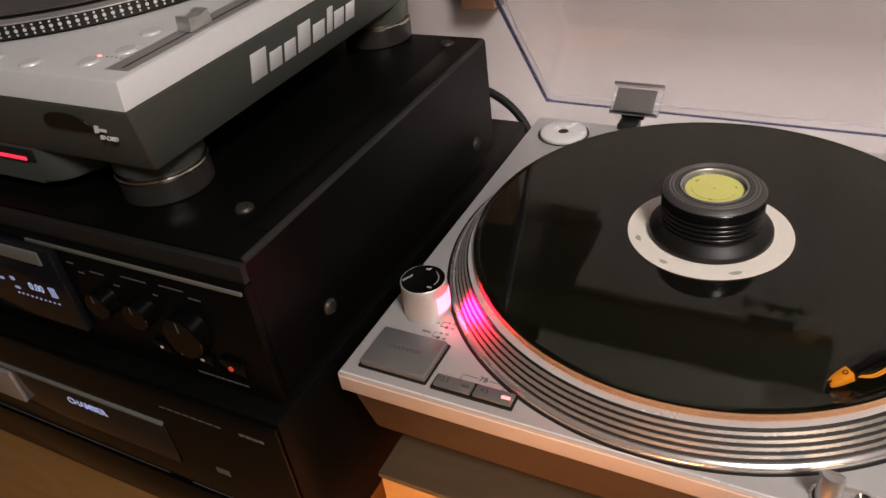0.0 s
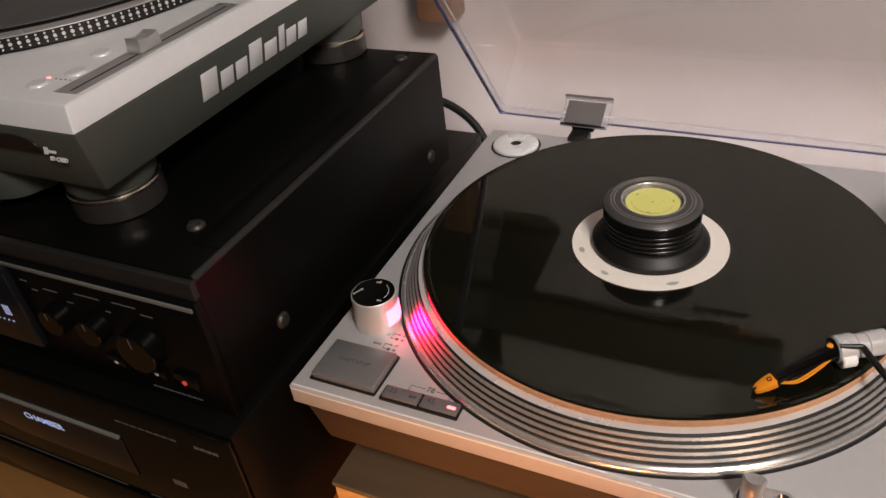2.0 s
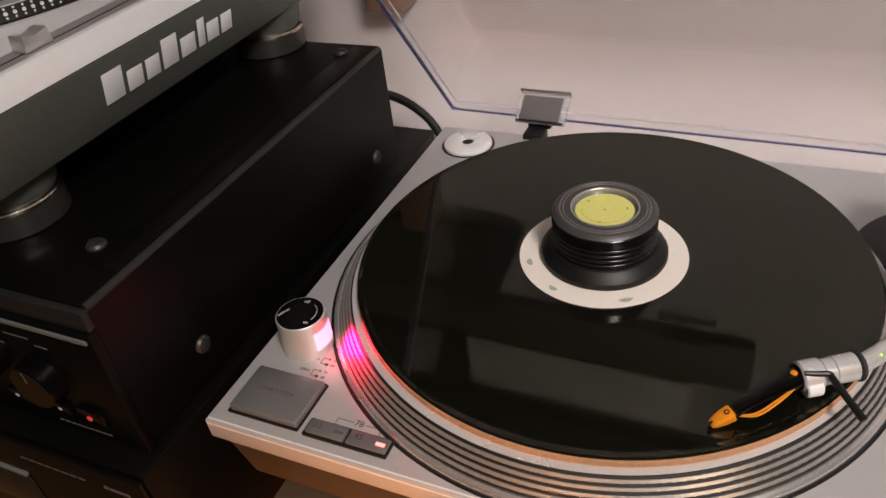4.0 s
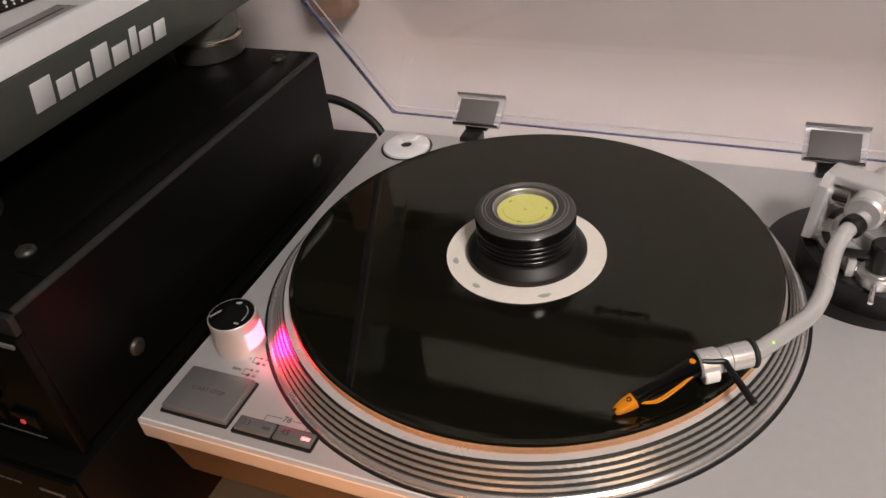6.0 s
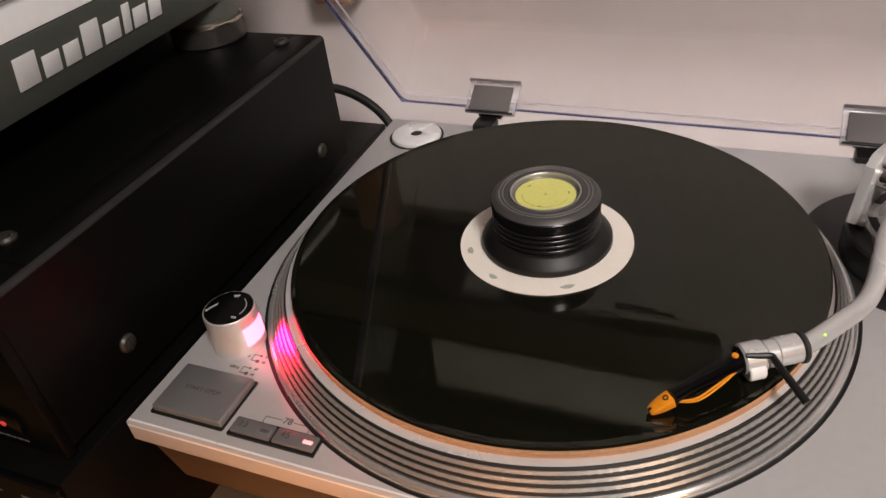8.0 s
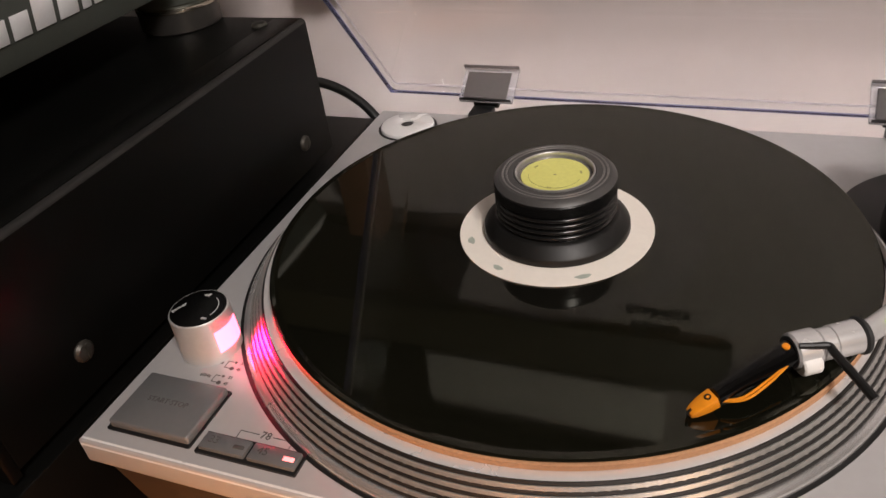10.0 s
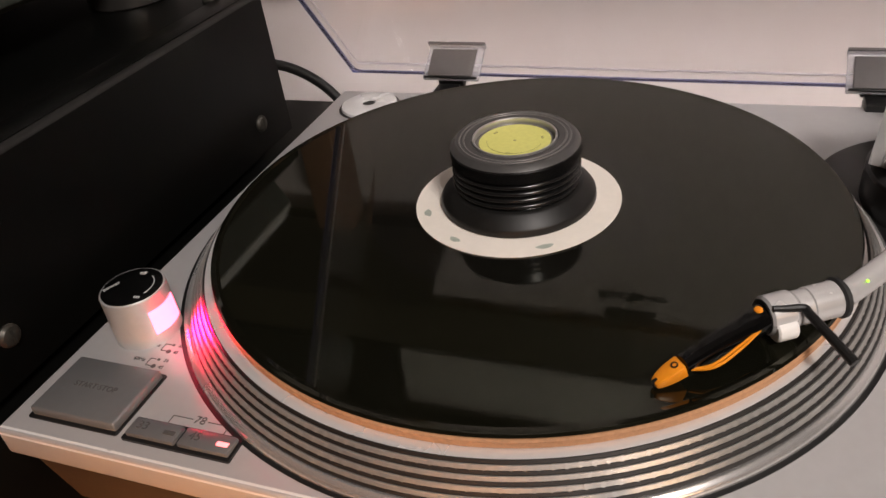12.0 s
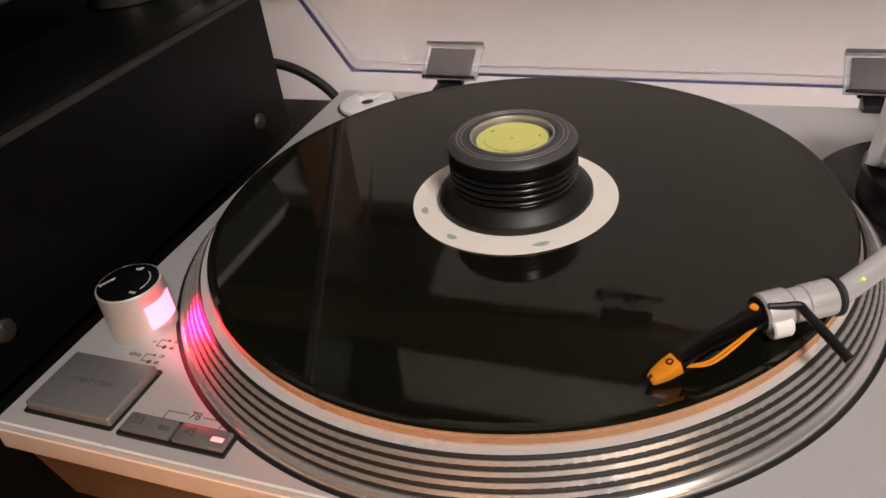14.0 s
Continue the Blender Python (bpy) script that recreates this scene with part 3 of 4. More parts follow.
body = part("body", wlathe(prof, 96), WEIGHT, weight)
part("skirt", wlathe([(0.0301, 0.0002), (0.0374, 0.0002), (0.0379, 0.0008), (0.0377, 0.0034), (0.0371, 0.0044), (0.0326, 0.0092), (0.0318, 0.0098), (0.0301, 0.0100)], 96, True), SKIRT, weight, "matte black flared skirt")
part("top_face", wlathe([(0.0202, 0.0302), (0.0302, 0.0302), (0.0306, 0.0304), (0.0284, 0.0327), (0.0278, 0.0329), (0.0208, 0.0329), (0.0202, 0.0322)], 96, True), WEIGHT_TOP, weight, "dark grey bevelled top")
for r in (0.0236, 0.0256):
    part("top_ring", wlathe([(r, 0.0328), (r + 0.0002, 0.0332), (r + 0.0009, 0.0332), (r + 0.0011, 0.0328)], 96), RING_GREY, weight)
part("bezel", wlathe([(0.0190, 0.0300), (0.0190, 0.0330), (0.0194, 0.0334), (0.0200, 0.0333), (0.0202, 0.0298)], 96), SATIN, weight, "clear-rimmed metal bezel")
disc = part("centre_disc", wlathe([(0, 0.0296), (0.0168, 0.0296), (0.0170, 0.0308), (0, 0.0308)], 64), YELLOW, weight, "pale yellow disc")
part("inner_floor", wlathe([(0.0165, 0.0302), (0.0192, 0.0302)], 64), RING_GREY, weight)
arc = [(0.0128 * math.cos(radians(a)), 0.0128 * math.sin(radians(a)), 0.02952) for a in range(190, 351, 16)]
part("disc_print", tube(arc, 0.00012, 6, 2), YELLOW_MARK, disc, "fine curved line")
part("disc_print", wlathe([(0, 0.03085), (0.0006, 0.03092), (0.0008, 0.03085)], 24), YELLOW_MARK, disc)
for a in (150, 20, 270):
    part("disc_print", moved(box(-0.0011, 0.0011, -0.0005, 0.0005, 0.0294, 0.0296), pose(0.0125 * math.cos(radians(a)), 0.0125 * math.sin(radians(a)), 0, 0, 0, a + 90)), YELLOW_MARK, disc)

# ---- tonearm ----
PX, PY = 0.3710, 0.2240
arm = part("tonearm_base", lathe([(0, 1.0), (0.0462, 1.0), (0.0462, 1.0165), (0.0450, 1.0180), (0.0420, 1.0185), (0, 1.0185)], 96), BLACK, TT,
           "round black tonearm base", pose(PX, PY, 0))
part("base_flange", lathe([(0, 1.0005), (0.0610, 1.0005), (0.0615, 1.0002), (0.0615, 0.9990)], 96), BLACK, arm, "flat black flange", pose(0.3665 - PX, 0.2315 - PY, 0))
part("height_ring", lathe([(0.0385, 1.0180), (0.0385, 1.0225), (0.0375, 1.0236), (0.0310, 1.0236), (0.0300, 1.0229), (0.0300, 1.0180)], 96), SATIN, arm, "silver height adjustment ring")
part("ring_slot", lathe([(0, 1.0205), (0.0300, 1.0205), (0.0300, 1.0180)], 64), BLACK, arm)
for a in (200, 140):
    sl = bmesh.new()
    cols = []
    for i in range(9):
        t = radians(a - 18 + 36 * i / 8)
        cols.append([sl.verts.new((r * math.cos(t), r * math.sin(t), z)) for r, z in ((0.0318, 1.0238), (0.0362, 1.0238))])
    for p, q in zip(cols, cols[1:]):
        sl.faces.new((p[0], q[0], q[1], p[1]))
    part("ring_mark", sl, BLACK, arm)
column = part("column", rod(0.0210, 1.019, 1.034, 0.001, 48), SATIN, arm, "silver pivot column")
# gimbal bracket: a thick arch with an open middle, its pivots and the counterweight
GT = pose(0.3570, 0.2260, 0, 0, 0, -24)
def frame_leg(x0, x1):
    """One leg of the bracket: a thick plate that narrows upwards."""
    return moved(extruded([(-0.0200, 1.0215), (0.0180, 1.0215), (0.0160, 1.0500), (0.0120, 1.0550), (-0.0040, 1.0560), (-0.0110, 1.0520)], x0, x1, 0.0012),
                 Matrix(((0, 0, 1, 0), (1, 0, 0, 0), (0, 1, 0, 0), (0, 0, 0, 1))))


part("gimbal_bracket", merge(frame_leg(-0.0270, -0.0215), frame_leg(0.0215, 0.0270), box(-0.0270, 0.0270, -0.0030, 0.0140, 1.0505, 1.0560, 0.0018, 3),
                             box(-0.0270, 0.0270, -0.0170, 0.0180, 1.0190, 1.0235, 0.0015, 3)), ARM_METAL, TT, "silver gimbal bracket", GT)
# Dark grey plate stands for the shade of a slot in the leg.
part("slot_shade_plate", box(-0.0276, -0.0268, -0.0045, 0.0045, 1.0290, 1.0480, 0.0003), SMOKE, TT, "", GT)
part("bracket_rib", box(-0.0283, -0.0270, 0.0055, 0.0090, 1.0270, 1.0510, 0.0005), ARM_METAL, TT, "", GT)
part("pivot_screw", span(0.0062, (-0.0215, 0, 1.0425), (-0.0105, 0, 1.0425), 0.0010), CHROME, TT, "", GT)
part("pivot_screw", span(0.0062, (0.0215, 0, 1.0425), (0.0105, 0, 1.0425), 0.0010), CHROME, TT, "", GT)
part("pivot_block", span(0.0105, (0, -0.013, 1.0438), (0, 0.030, 1.0440), 0.0015), ARM_METAL, TT, "", GT)
part("bracket_screw", moved(lathe([(0, 0.0018), (0.0028, 0.0016), (0.0034, 0)], 20), pose(0.018, 0.007, 1.0560)), CHROME, TT, "", GT)
part("counterweight", span(0.0140, (0.004, 0.046, 1.044), (0.006, 0.076, 1.0445), 0.002, 48), BLACK, TT, "black counterweight", GT)
part("bracket_cap", moved(rod(0.0065, 1.0555, 1.0650, 0.001), pose(0.0245, 0.0080, 0)), BLACK, TT, "", GT)
tube_pts = [(0.3520, 0.2110, 1.0440), (0.3440, 0.1985, 1.0435), (0.3380, 0.1830, 1.0420), (0.3345, 0.1640, 1.0395), (0.3318, 0.1480, 1.0370), (0.3265, 0.1335, 1.0345),
            (0.3165, 0.1205, 1.0325), (0.3060, 0.1080, 1.0305), (0.3010, 0.1042, 1.0298)]
arm_tube = part("arm_tube", tube(tube_pts, 0.0044, 20, 8), ARM_METAL, TT, "curved silver arm tube")
part("tube_collar", span(0.0064, (0.3485, 0.2055, 1.0438), (0.3445, 0.1992, 1.0435), 0.0010), BLACK, arm_tube)
# Small green disc with weak emission, set on the arm tube.
part("tube_spot", moved(rod(0.0006, 0, 0.0004, 0, 10), along((0.3105, 0.1085, 1.0350), (0.3120, 0.1050, 1.0450))), GREEN_GLOW, arm_tube, "tiny glowing green spot")
# cue column, lever, anti-skate knob, arm rest
part("cue_column", moved(rod(0.0072, 1.0262, 1.0430, 0.001), pose(0.3625, 0.1905, 0)), BLACK, TT, "black cue lift column")
part("cue_platform", box(0.3370, 0.3660, 0.1880, 0.1930, 1.0325, 1.0360, 0.0012), BLACK, TT)
part("antiskate_knob", moved(lathe([(0, 1.0180), (0.0100, 1.0180), (0.0104, 1.0190), (0.0104, 1.0240), (0.0096, 1.0252), (0.0072, 1.0256), (0.0072, 1.0266), (0, 1.0266)], 48), pose(0.3625, 0.1900, 0)),
     SATIN, TT, "silver knob")
part("cue_pin", span(0.0016, (0.3600, 0.1800, 1.0215), (0.3585, 0.1690, 1.0185), 0.0004), CHROME, TT)
part("rest_clip", box(0.3465, 0.3510, 0.1890, 0.1945, 1.0185, 1.0300, 0.0010), ARM_METAL, TT)
part("legend_bar", moved(box(-0.004, 0.004, -0.0006, 0.0006, 1.0096, 1.0100), pose(0.3665, 0.1830, 0.0090)), WHITE_PRINT, TT)

# headshell collar, integrated cartridge, orange stylus
P0, P1 = Vector((0.3010, 0.1036, 1.0300)), Vector((0.2778, 0.0900, 1.0292))
ax = (P1 - P0).normalized()
side = -ax.cross(Vector((0, 0, 1))).normalized()
shell = part("shell_collar", merge(span(0.0066, P0, P0 + ax * 0.0115, 0.0008), span(0.0062, P0 + ax * 0.0100, P0 + ax * 0.0165, 0.0008), span(0.0072, P0 + ax * 0.0165, P1, 0.0008)), ARM_METAL, TT,
             "bright metal headshell collar")
part("collar_seal", span(0.0074, P0 - ax * 0.0022, P0 + ax * 0.0006, 0.0008), RUBBER, shell)
part("collar_window", moved(box(-0.0030, 0.0030, -0.0022, 0.0022, -0.0004, 0.0004, 0.0002), along(P0 + ax * 0.0060 + Vector((0, 0, 0.0056)), P0 + ax * 0.0060 + Vector((0, 0, 1)))), KNOB_SILVER, shell)
# Closed black disc, painted shade for the collar's open mouth.
part("mouth_shade", span(0.0063, P1 - ax * 0.0004, P1 + ax * 0.0005, 0.0002), BLACK, shell, "black disc standing for the shaded mouth of the collar")
TIP = Vector((0.2450, 0.0562, 1.0236))
Q0, Q1 = P1 - ax * 0.002, TIP + Vector((0.0082, 0.0068, 0.0034))
body = part("cartridge_body", tube([Q0, Q0.lerp(Q1, 0.25), Q0.lerp(Q1, 0.6) + Vector((0, 0, 0.0006)), Q1], [0.0054, 0.0050, 0.0038, 0.0031], 20, 8), BLACK_GLOSS, shell, "slender black cartridge body")
d = (TIP - Q1).normalized()
n2 = d.cross(Vector((0, 0, 1))).normalized()
u2 = n2.cross(d)
sty = bmesh.new()
rings = []
for s, w, h0, h1 in ((0, 0.0031, -0.0034, 0.0021), (0.45, 0.0029, -0.0031, 0.0017), (0.8, 0.0023, -0.0027, 0.0010), (1.0, 0.0016, -0.0023, 0.0002)):
    c = Q1.lerp(TIP, s)
    rings.append([sty.verts.new(c + n2 * a + u2 * b) for a, b in ((-w, h0), (w, h0), (w, h1), (-w, h1))])
for a, b in zip(rings, rings[1:]):
    for k in range(4):
        sty.faces.new((a[k], a[(k + 1) % 4], b[(k + 1) % 4], b[k]))
sty.faces.new(rings[0])
sty.faces.new(rings[-1])
bmesh.ops.bevel(sty, geom=sty.edges[:], offset=0.0006, segments=2, affect="EDGES", profile=0.5)
part("stylus_guard", sty, ORANGE, shell, "orange plastic stylus unit")
part("stylus_notch", moved(box(-0.0005, 0.0005, -0.0008, 0.0008, -0.0016, 0.0004), along(TIP, TIP + d)), BLACK, shell)
part("stylus_mark", moved(lathe([(0.0007, 0), (0.0008, 0.0003), (0.0012, 0.0003), (0.0013, 0)], 20), along(Q1.lerp(TIP, 0.22) + u2 * 0.0019, Q1.lerp(TIP, 0.22) + u2 * 0.02)), BLACK, shell)
part("cantilever", span(0.0003, TIP + Vector((0.001, 0.0008, -0.001)), (0.2455, 0.0568, 1.0208), 0, 8), CHROME, shell)
wire0, wire1 = Q1 - d * 0.001 - u2 * 0.002, Q0.lerp(Q1, 0.12) + side * 0.0040 + u2 * 0.001
for off in (0.0, 0.0012):
    part("signal_wire", tube([wire0 + side * 0.0015, Q0.lerp(Q1, 0.75) + side * (0.0056 + off) - u2 * 0.001, Q0.lerp(Q1, 0.45) + side * (0.0058 + off) + u2 * 0.0008, wire1], 0.0005, 8, 6), ORANGE, shell, "thin orange wire")
part("pin_dot", moved(lathe([(0, 0.0012), (0.0012, 0.0009), (0.0016, 0)], 16), along(Q0.lerp(Q1, 0.10) + u2 * 0.0050, Q0.lerp(Q1, 0.10) + u2 * 0.02)), ORANGE, shell)
lift0 = P1 - ax * 0.0005 + side * 0.0035 + Vector((0, 0, 0.0058))
elbow = P1 - ax * 0.0105 + side * 0.0060 + Vector((0, 0, 0.0052))
lift1 = Vector((0.3048, 0.0735, 1.0280))
part("finger_lift", tube([lift0, lift0.lerp(elbow, 0.5), elbow, elbow.lerp(lift1, 0.12), elbow.lerp(lift1, 0.6), lift1], [0.0012, 0.0013, 0.0015, 0.0016, 0.0017, 0.0018], 10, 5), BLACK, shell, "bent black finger lift")
part("shell_sleeve", span(0.0042, P1 - ax * 0.0010 + side * 0.0052 - Vector((0, 0, 0.0026)), P1 - ax * 0.0085 + side * 0.0052 - Vector((0, 0, 0.0026)), 0.0006), WHITE_PLASTIC, shell, "white plastic sleeve")

# ---- dust cover, propped open on its hinges ----
HINGE_Y, HINGE_Z, OPEN = 0.3455, 1.0075, 53.0
# in the cover's own frame: x across, y from the hinge to the front edge, z its height when shut
LID = Matrix.Translation((0, HINGE_Y, HINGE_Z)) @ Matrix.Rotation(radians(-1.0), 4, "Z") @ Matrix(((1, 0, 0, 0), (0, -math.cos(radians(OPEN)), math.sin(radians(OPEN)), 0), (0, math.sin(radians(OPEN)), math.cos(radians(OPEN)), 0), (0, 0, 0, 1)))
LW0, LW1, LD, LH, TH = 0.0010, 0.4510, 0.345, 0.074, 0.003
shell_bm = box(LW0, LW1, 0, LD, 0, LH)
bottom = [f for f in shell_bm.faces if all(v.co.z < 1e-6 for v in f.verts)]
bmesh.ops.delete(shell_bm, geom=bottom, context="FACES_ONLY")
bmesh.ops.bevel(shell_bm, geom=[e for e in shell_bm.edges if not e.is_boundary], offset=0.010, segments=6, affect="EDGES", profile=0.5)
bmesh.ops.recalc_face_normals(shell_bm, faces=shell_bm.faces)
bmesh.ops.solidify(shell_bm, geom=shell_bm.faces[:], thickness=TH)
cover = part("dust_cover", shell_bm, ACRYLIC, TT, "clear acrylic dust cover, raised", LID)
cover.visible_shadow = False
rim = merge(box(LW0 - 0.0001, LW0 + TH + 0.0001, 0, LD, -0.0006, 0.0005), box(LW1 - TH - 0.0001, LW1 + 0.0001, 0, LD, -0.0006, 0.0005),
            box(LW0, LW1, -0.0001, TH + 0.0001, -0.0004, 0.0004), box(LW0, LW1, LD - TH, LD, -0.0006, 0.0005))
rim_ob = part("cover_edge", rim, ACRYLIC_EDGE, cover, "bluish cut edge of the acrylic")
rim_ob.visible_shadow = False
flange = part("cover_flange", merge(box(LW0 + TH, LW1 - TH, TH, TH + 0.0012, 0.0050, 0.0060), box(LW0 + TH, LW0 + TH + 0.0008, TH, LD - TH, 0.0050, 0.0058)), STEP, cover, "moulded inner step")
flange.visible_shadow = False
part("cover_word", moved(word_blocks([(1, 0.0072), (0.8, 0.005), (0.8, 0.005), (0.9, 0.0072), (0.9, 0.005), (0.35, 0.0072), (0.8, 0.005), (0.8, 0.005)], 0.0064, 0.0009, 0, 0, 0.0003),
     pose(0.190, 0.1595, LH + 0.0002)), STICKER, cover, "dark printed word bars")
part("cover_plate", box(0.196, 0.231, 0.1710, 0.1830, LH + 0.0002, LH + 0.0006), STICKER, cover, "dark rectangular sticker")
for hx0, hx1 in ((0.0602, 0.1010), (0.3265, 0.3675)):
    holder = part("hinge_holder", merge(box(hx0, hx1, TH + 0.0005, TH + 0.0035, -0.003, 0.0235, 0.0008), box(hx0 - 0.0006, hx1 + 0.0006, TH + 0.0005, TH + 0.0062, 0.0222, 0.0248, 0.0008)),
                  HINGE_CLEAR, TT, "clear plastic hinge holder", LID @ Matrix.Translation((0, 0, -0.004)))
    holder.visible_shadow = False
    part("hinge_plate", box(hx0 + 0.0035, hx1 - 0.0045, TH + 0.0037, TH + 0.0050, -0.0012, 0.0200, 0.0005), SMOKE, holder, "grey hinge plate")
    part("holder_lip", box(hx0 - 0.0006, hx1 + 0.0006, TH + 0.0063, TH + 0.0072, 0.0226, 0.0244, 0.0003), SMOKE, holder)
    part("holder_foot", box(hx0 + 0.0010, hx1 - 0.0010, TH + 0.0037, TH + 0.0056, -0.0030, -0.0018, 0.0003), BLACK, holder)
    hm = (hx0 + hx1) / 2
    part("hinge_block", merge(box(hm - 0.0100, hm + 0.0065, 0.3215, 0.3380, 0.995, 1.0040, 0.0015), span(0.0045, (hm - 0.0110, 0.3440, 1.0040), (hm + 0.0075, 0.3440, 1.0040), 0.0008)), BLACK, TT, "black hinge block")

# ---- receiver under the cassette deck ----
def knob_round(r, length, seg=32):
    return lathe([(0, 0), (r, 0), (r * 0.96, length - 0.0008), (r * 0.9, length), (0, length)], seg)


OUT = pose(0, 0, 0, 90, 0, 0)  # turns z towards the front
RX0, RX1, RY0, RY1, RZ0, RZ1 = -0.462, -0.027, -0.034, 0.362, 0.833, 0.976
receiver = thing("av_receiver", (0, 0, 0), "black hi-fi receiver with lit blue display", "receiver")
part("case", box(RX0, RX1, RY0 + 0.004, RY1, RZ0, RZ1, 0.0015), BLACK_METAL, receiver)
part("front_panel", box(RX0, RX1, RY0, RY0 + 0.004, RZ0, RZ1 - 0.001, 0.001), BLACK_GLOSS, receiver)
part("trim_strip", box(RX0 + 0.002, -0.128, RY0 - 0.0025, RY0, 0.9410, 0.9435, 0.0004), TRIM, receiver)
part("display_window", box(-0.345, -0.128, RY0 - 0.0012, RY0, 0.902, 0.940, 0.0004), DISPLAY_GLASS, receiver)
part("display_text", lettering("CHAMBER", 0.0088, pose(-0.208, RY0 - 0.0013, 0.928) @ OUT, 0.0001, 0.0001), BLUE_GLOW, receiver, "lit blue letters")
part("model_print", merge(*[box(-0.124 + 0.0066 * i, -0.1190 + 0.0066 * i, RY0 - 0.0003, RY0, 0.9590, 0.9604) for i in range(8)]), FAINT, receiver)
part("model_print", merge(*[box(-0.058 + 0.005 * i, -0.0540 + 0.005 * i, RY0 - 0.0003, RY0, 0.9590, 0.9614) for i in range(4)]), FAINT, receiver)
part("badge_plate", box(-0.345, -0.285, RY0 - 0.004, RY0, 0.905, 0.937, 0.001), SATIN, receiver, "pale metal badge plate")
part("panel_icon", merge(moved(lathe([(0.0030, 0), (0.0030, 0.0003), (0.0040, 0.0003), (0.0040, 0)], 24, True), pose(-0.1470, RY0, 0.9085) @ OUT),
                         box(-0.1455, -0.1415, RY0 - 0.0003, RY0, 0.9060, 0.9072)), FAINT, receiver)
part("panel_emblem", merge(*[box(x, x + 0.0034, RY0 - 0.0003, RY0, 0.9075, 0.9130) for x in (-0.0945, -0.0905, -0.0865)]), FAINT, receiver, "small pale printed emblem")
part("panel_line", merge(box(-0.128, -0.030, RY0 - 0.0003, RY0, 0.8800, 0.8806), box(-0.430, -0.150, RY0 - 0.0003, RY0, 0.8800, 0.8806)), FAINT, receiver)
part("lower_flap", box(RX0 + 0.012, RX1 - 0.012, RY0 - 0.0022, RY0, 0.8420, 0.8780, 0.0003), BLACK_GLOSS, receiver, "gloss black lower flap")
for fx in (RX0 + 0.05, RX1 - 0.05):
    for fy in (RY0 + 0.05, RY1 - 0.05):
        part("foot", moved(rod(0.02, TABLE_Z, RZ0, 0.001), pose(fx, fy, 0)), RUBBER, receiver)

# ---- cassette deck ----
DX0, DX1, DY0, DY1, DZ0, DZ1 = -0.462, -0.0305, -0.0175, 0.2970, 0.984, 1.0815
deck = thing("cassette_deck", (0, 0, 0), "black cassette deck with dim display and small knobs", "cassette deck")
arch = [(DX0, DZ0), (DX1, DZ0)] + [(DX1 - 0.0034 + 0.0034 * math.cos(radians(a)), DZ1 - 0.0034 + 0.0034 * math.sin(radians(a))) for a in range(0, 91, 15)] \
    + [(DX0 + 0.0034 - 0.0034 * math.sin(radians(a)), DZ1 - 0.0034 + 0.0034 * math.cos(radians(a))) for a in range(0, 91, 15)]
part("cover", moved(extruded(arch, -DY1, -(DY0 + 0.006)), pose(0, 0, 0, 90, 0, 0)), BLACK_METAL, deck, "black painted steel cover")
# Thin strip, lighter than the cover, paints the highlight along its edge.
curve = [(DX1 - 0.0034 + r * math.cos(radians(a)), DZ1 - 0.0034 + r * math.sin(radians(a))) for r, turn in ((0.0036, range(8, 83, 12)), (0.0028, range(80, 7, -12))) for a in turn]
part("cover_edge", moved(extruded(curve, -DY1 + 0.001, -(DY0 + 0.007)), pose(0, 0, 0, 90, 0, 0)), EDGE_BLACK, deck, "rounded edge lightened as its highlight")
part("front_panel", box(DX0, DX1, DY0, DY0 + 0.006, DZ0 - 0.004, DZ1 - 0.014, 0.0004), BLACK_METAL, deck)
part("cover_fold", box(-0.0530, DX1 - 0.0032, 0.0140, DY1 - 0.004, DZ1 - 0.0005, DZ1 + 0.0006, 0.0004), BLACK_METAL, deck)
part("front_lip", box(DX0, DX1, DY0 + 0.002, DY0 + 0.007, DZ1 - 0.0135, DZ1 - 0.0015, 0.0005), EDGE_BLACK, deck)
part("trim_strip", box(-0.205, DX1 - 0.002, DY0 - 0.0015, DY0, 1.0620, 1.0645, 0.0004), TRIM, deck)
part("cassette_lid", box(-0.345, -0.180, DY0 - 0.006, DY0, 0.997, 1.062, 0.0015), DISPLAY_GLASS, deck, "smoked cassette door")
part("lid_strip", box(-0.345, -0.190, DY0 - 0.0075, DY0 - 0.006, 1.050, 1.060, 0.0004), TRIM, deck)
part("counter", lettering("0.00", 0.0085, pose(-0.212, DY0 - 0.0061, 1.0265) @ OUT, 0.0001, 0.0001), BLUE_GLOW, deck, "lit counter digits")
part("counter_bar", box(-0.199, -0.193, DY0 - 0.0063, DY0 - 0.006, 1.0225, 1.0305), BLUE_DIM, deck)
part("counter_mark", merge(box(-0.250, -0.244, DY0 - 0.0063, DY0 - 0.006, 1.026, 1.028), box(-0.236, -0.231, DY0 - 0.0063, DY0 - 0.006, 1.021, 1.023), box(-0.236, -0.232, DY0 - 0.0063, DY0 - 0.006, 1.028, 1.031)), BLUE_DIM, deck)
part("meter_dots", merge(*[box(-0.236 + 0.0044 * i, -0.2345 + 0.0044 * i, DY0 - 0.0063, DY0 - 0.006, 1.0165, 1.0178) for i in range(10)]), BLUE_DIM, deck)
for kx, kz, r in ((-0.150, 1.030, 0.0100), (-0.118, 1.030, 0.0100), (-0.083, 1.024, 0.0150)):
    k = part("level_knob", moved(knob_round(r, 0.010, 40), pose(kx, DY0, kz) @ OUT), BLACK_GLOSS, deck)
    part("knob_mark", box(kx - 0.0004, kx + 0.0004, DY0 - 0.0103, DY0 - 0.0099, kz + r * 0.35, kz + r * 0.85), FAINT, k)
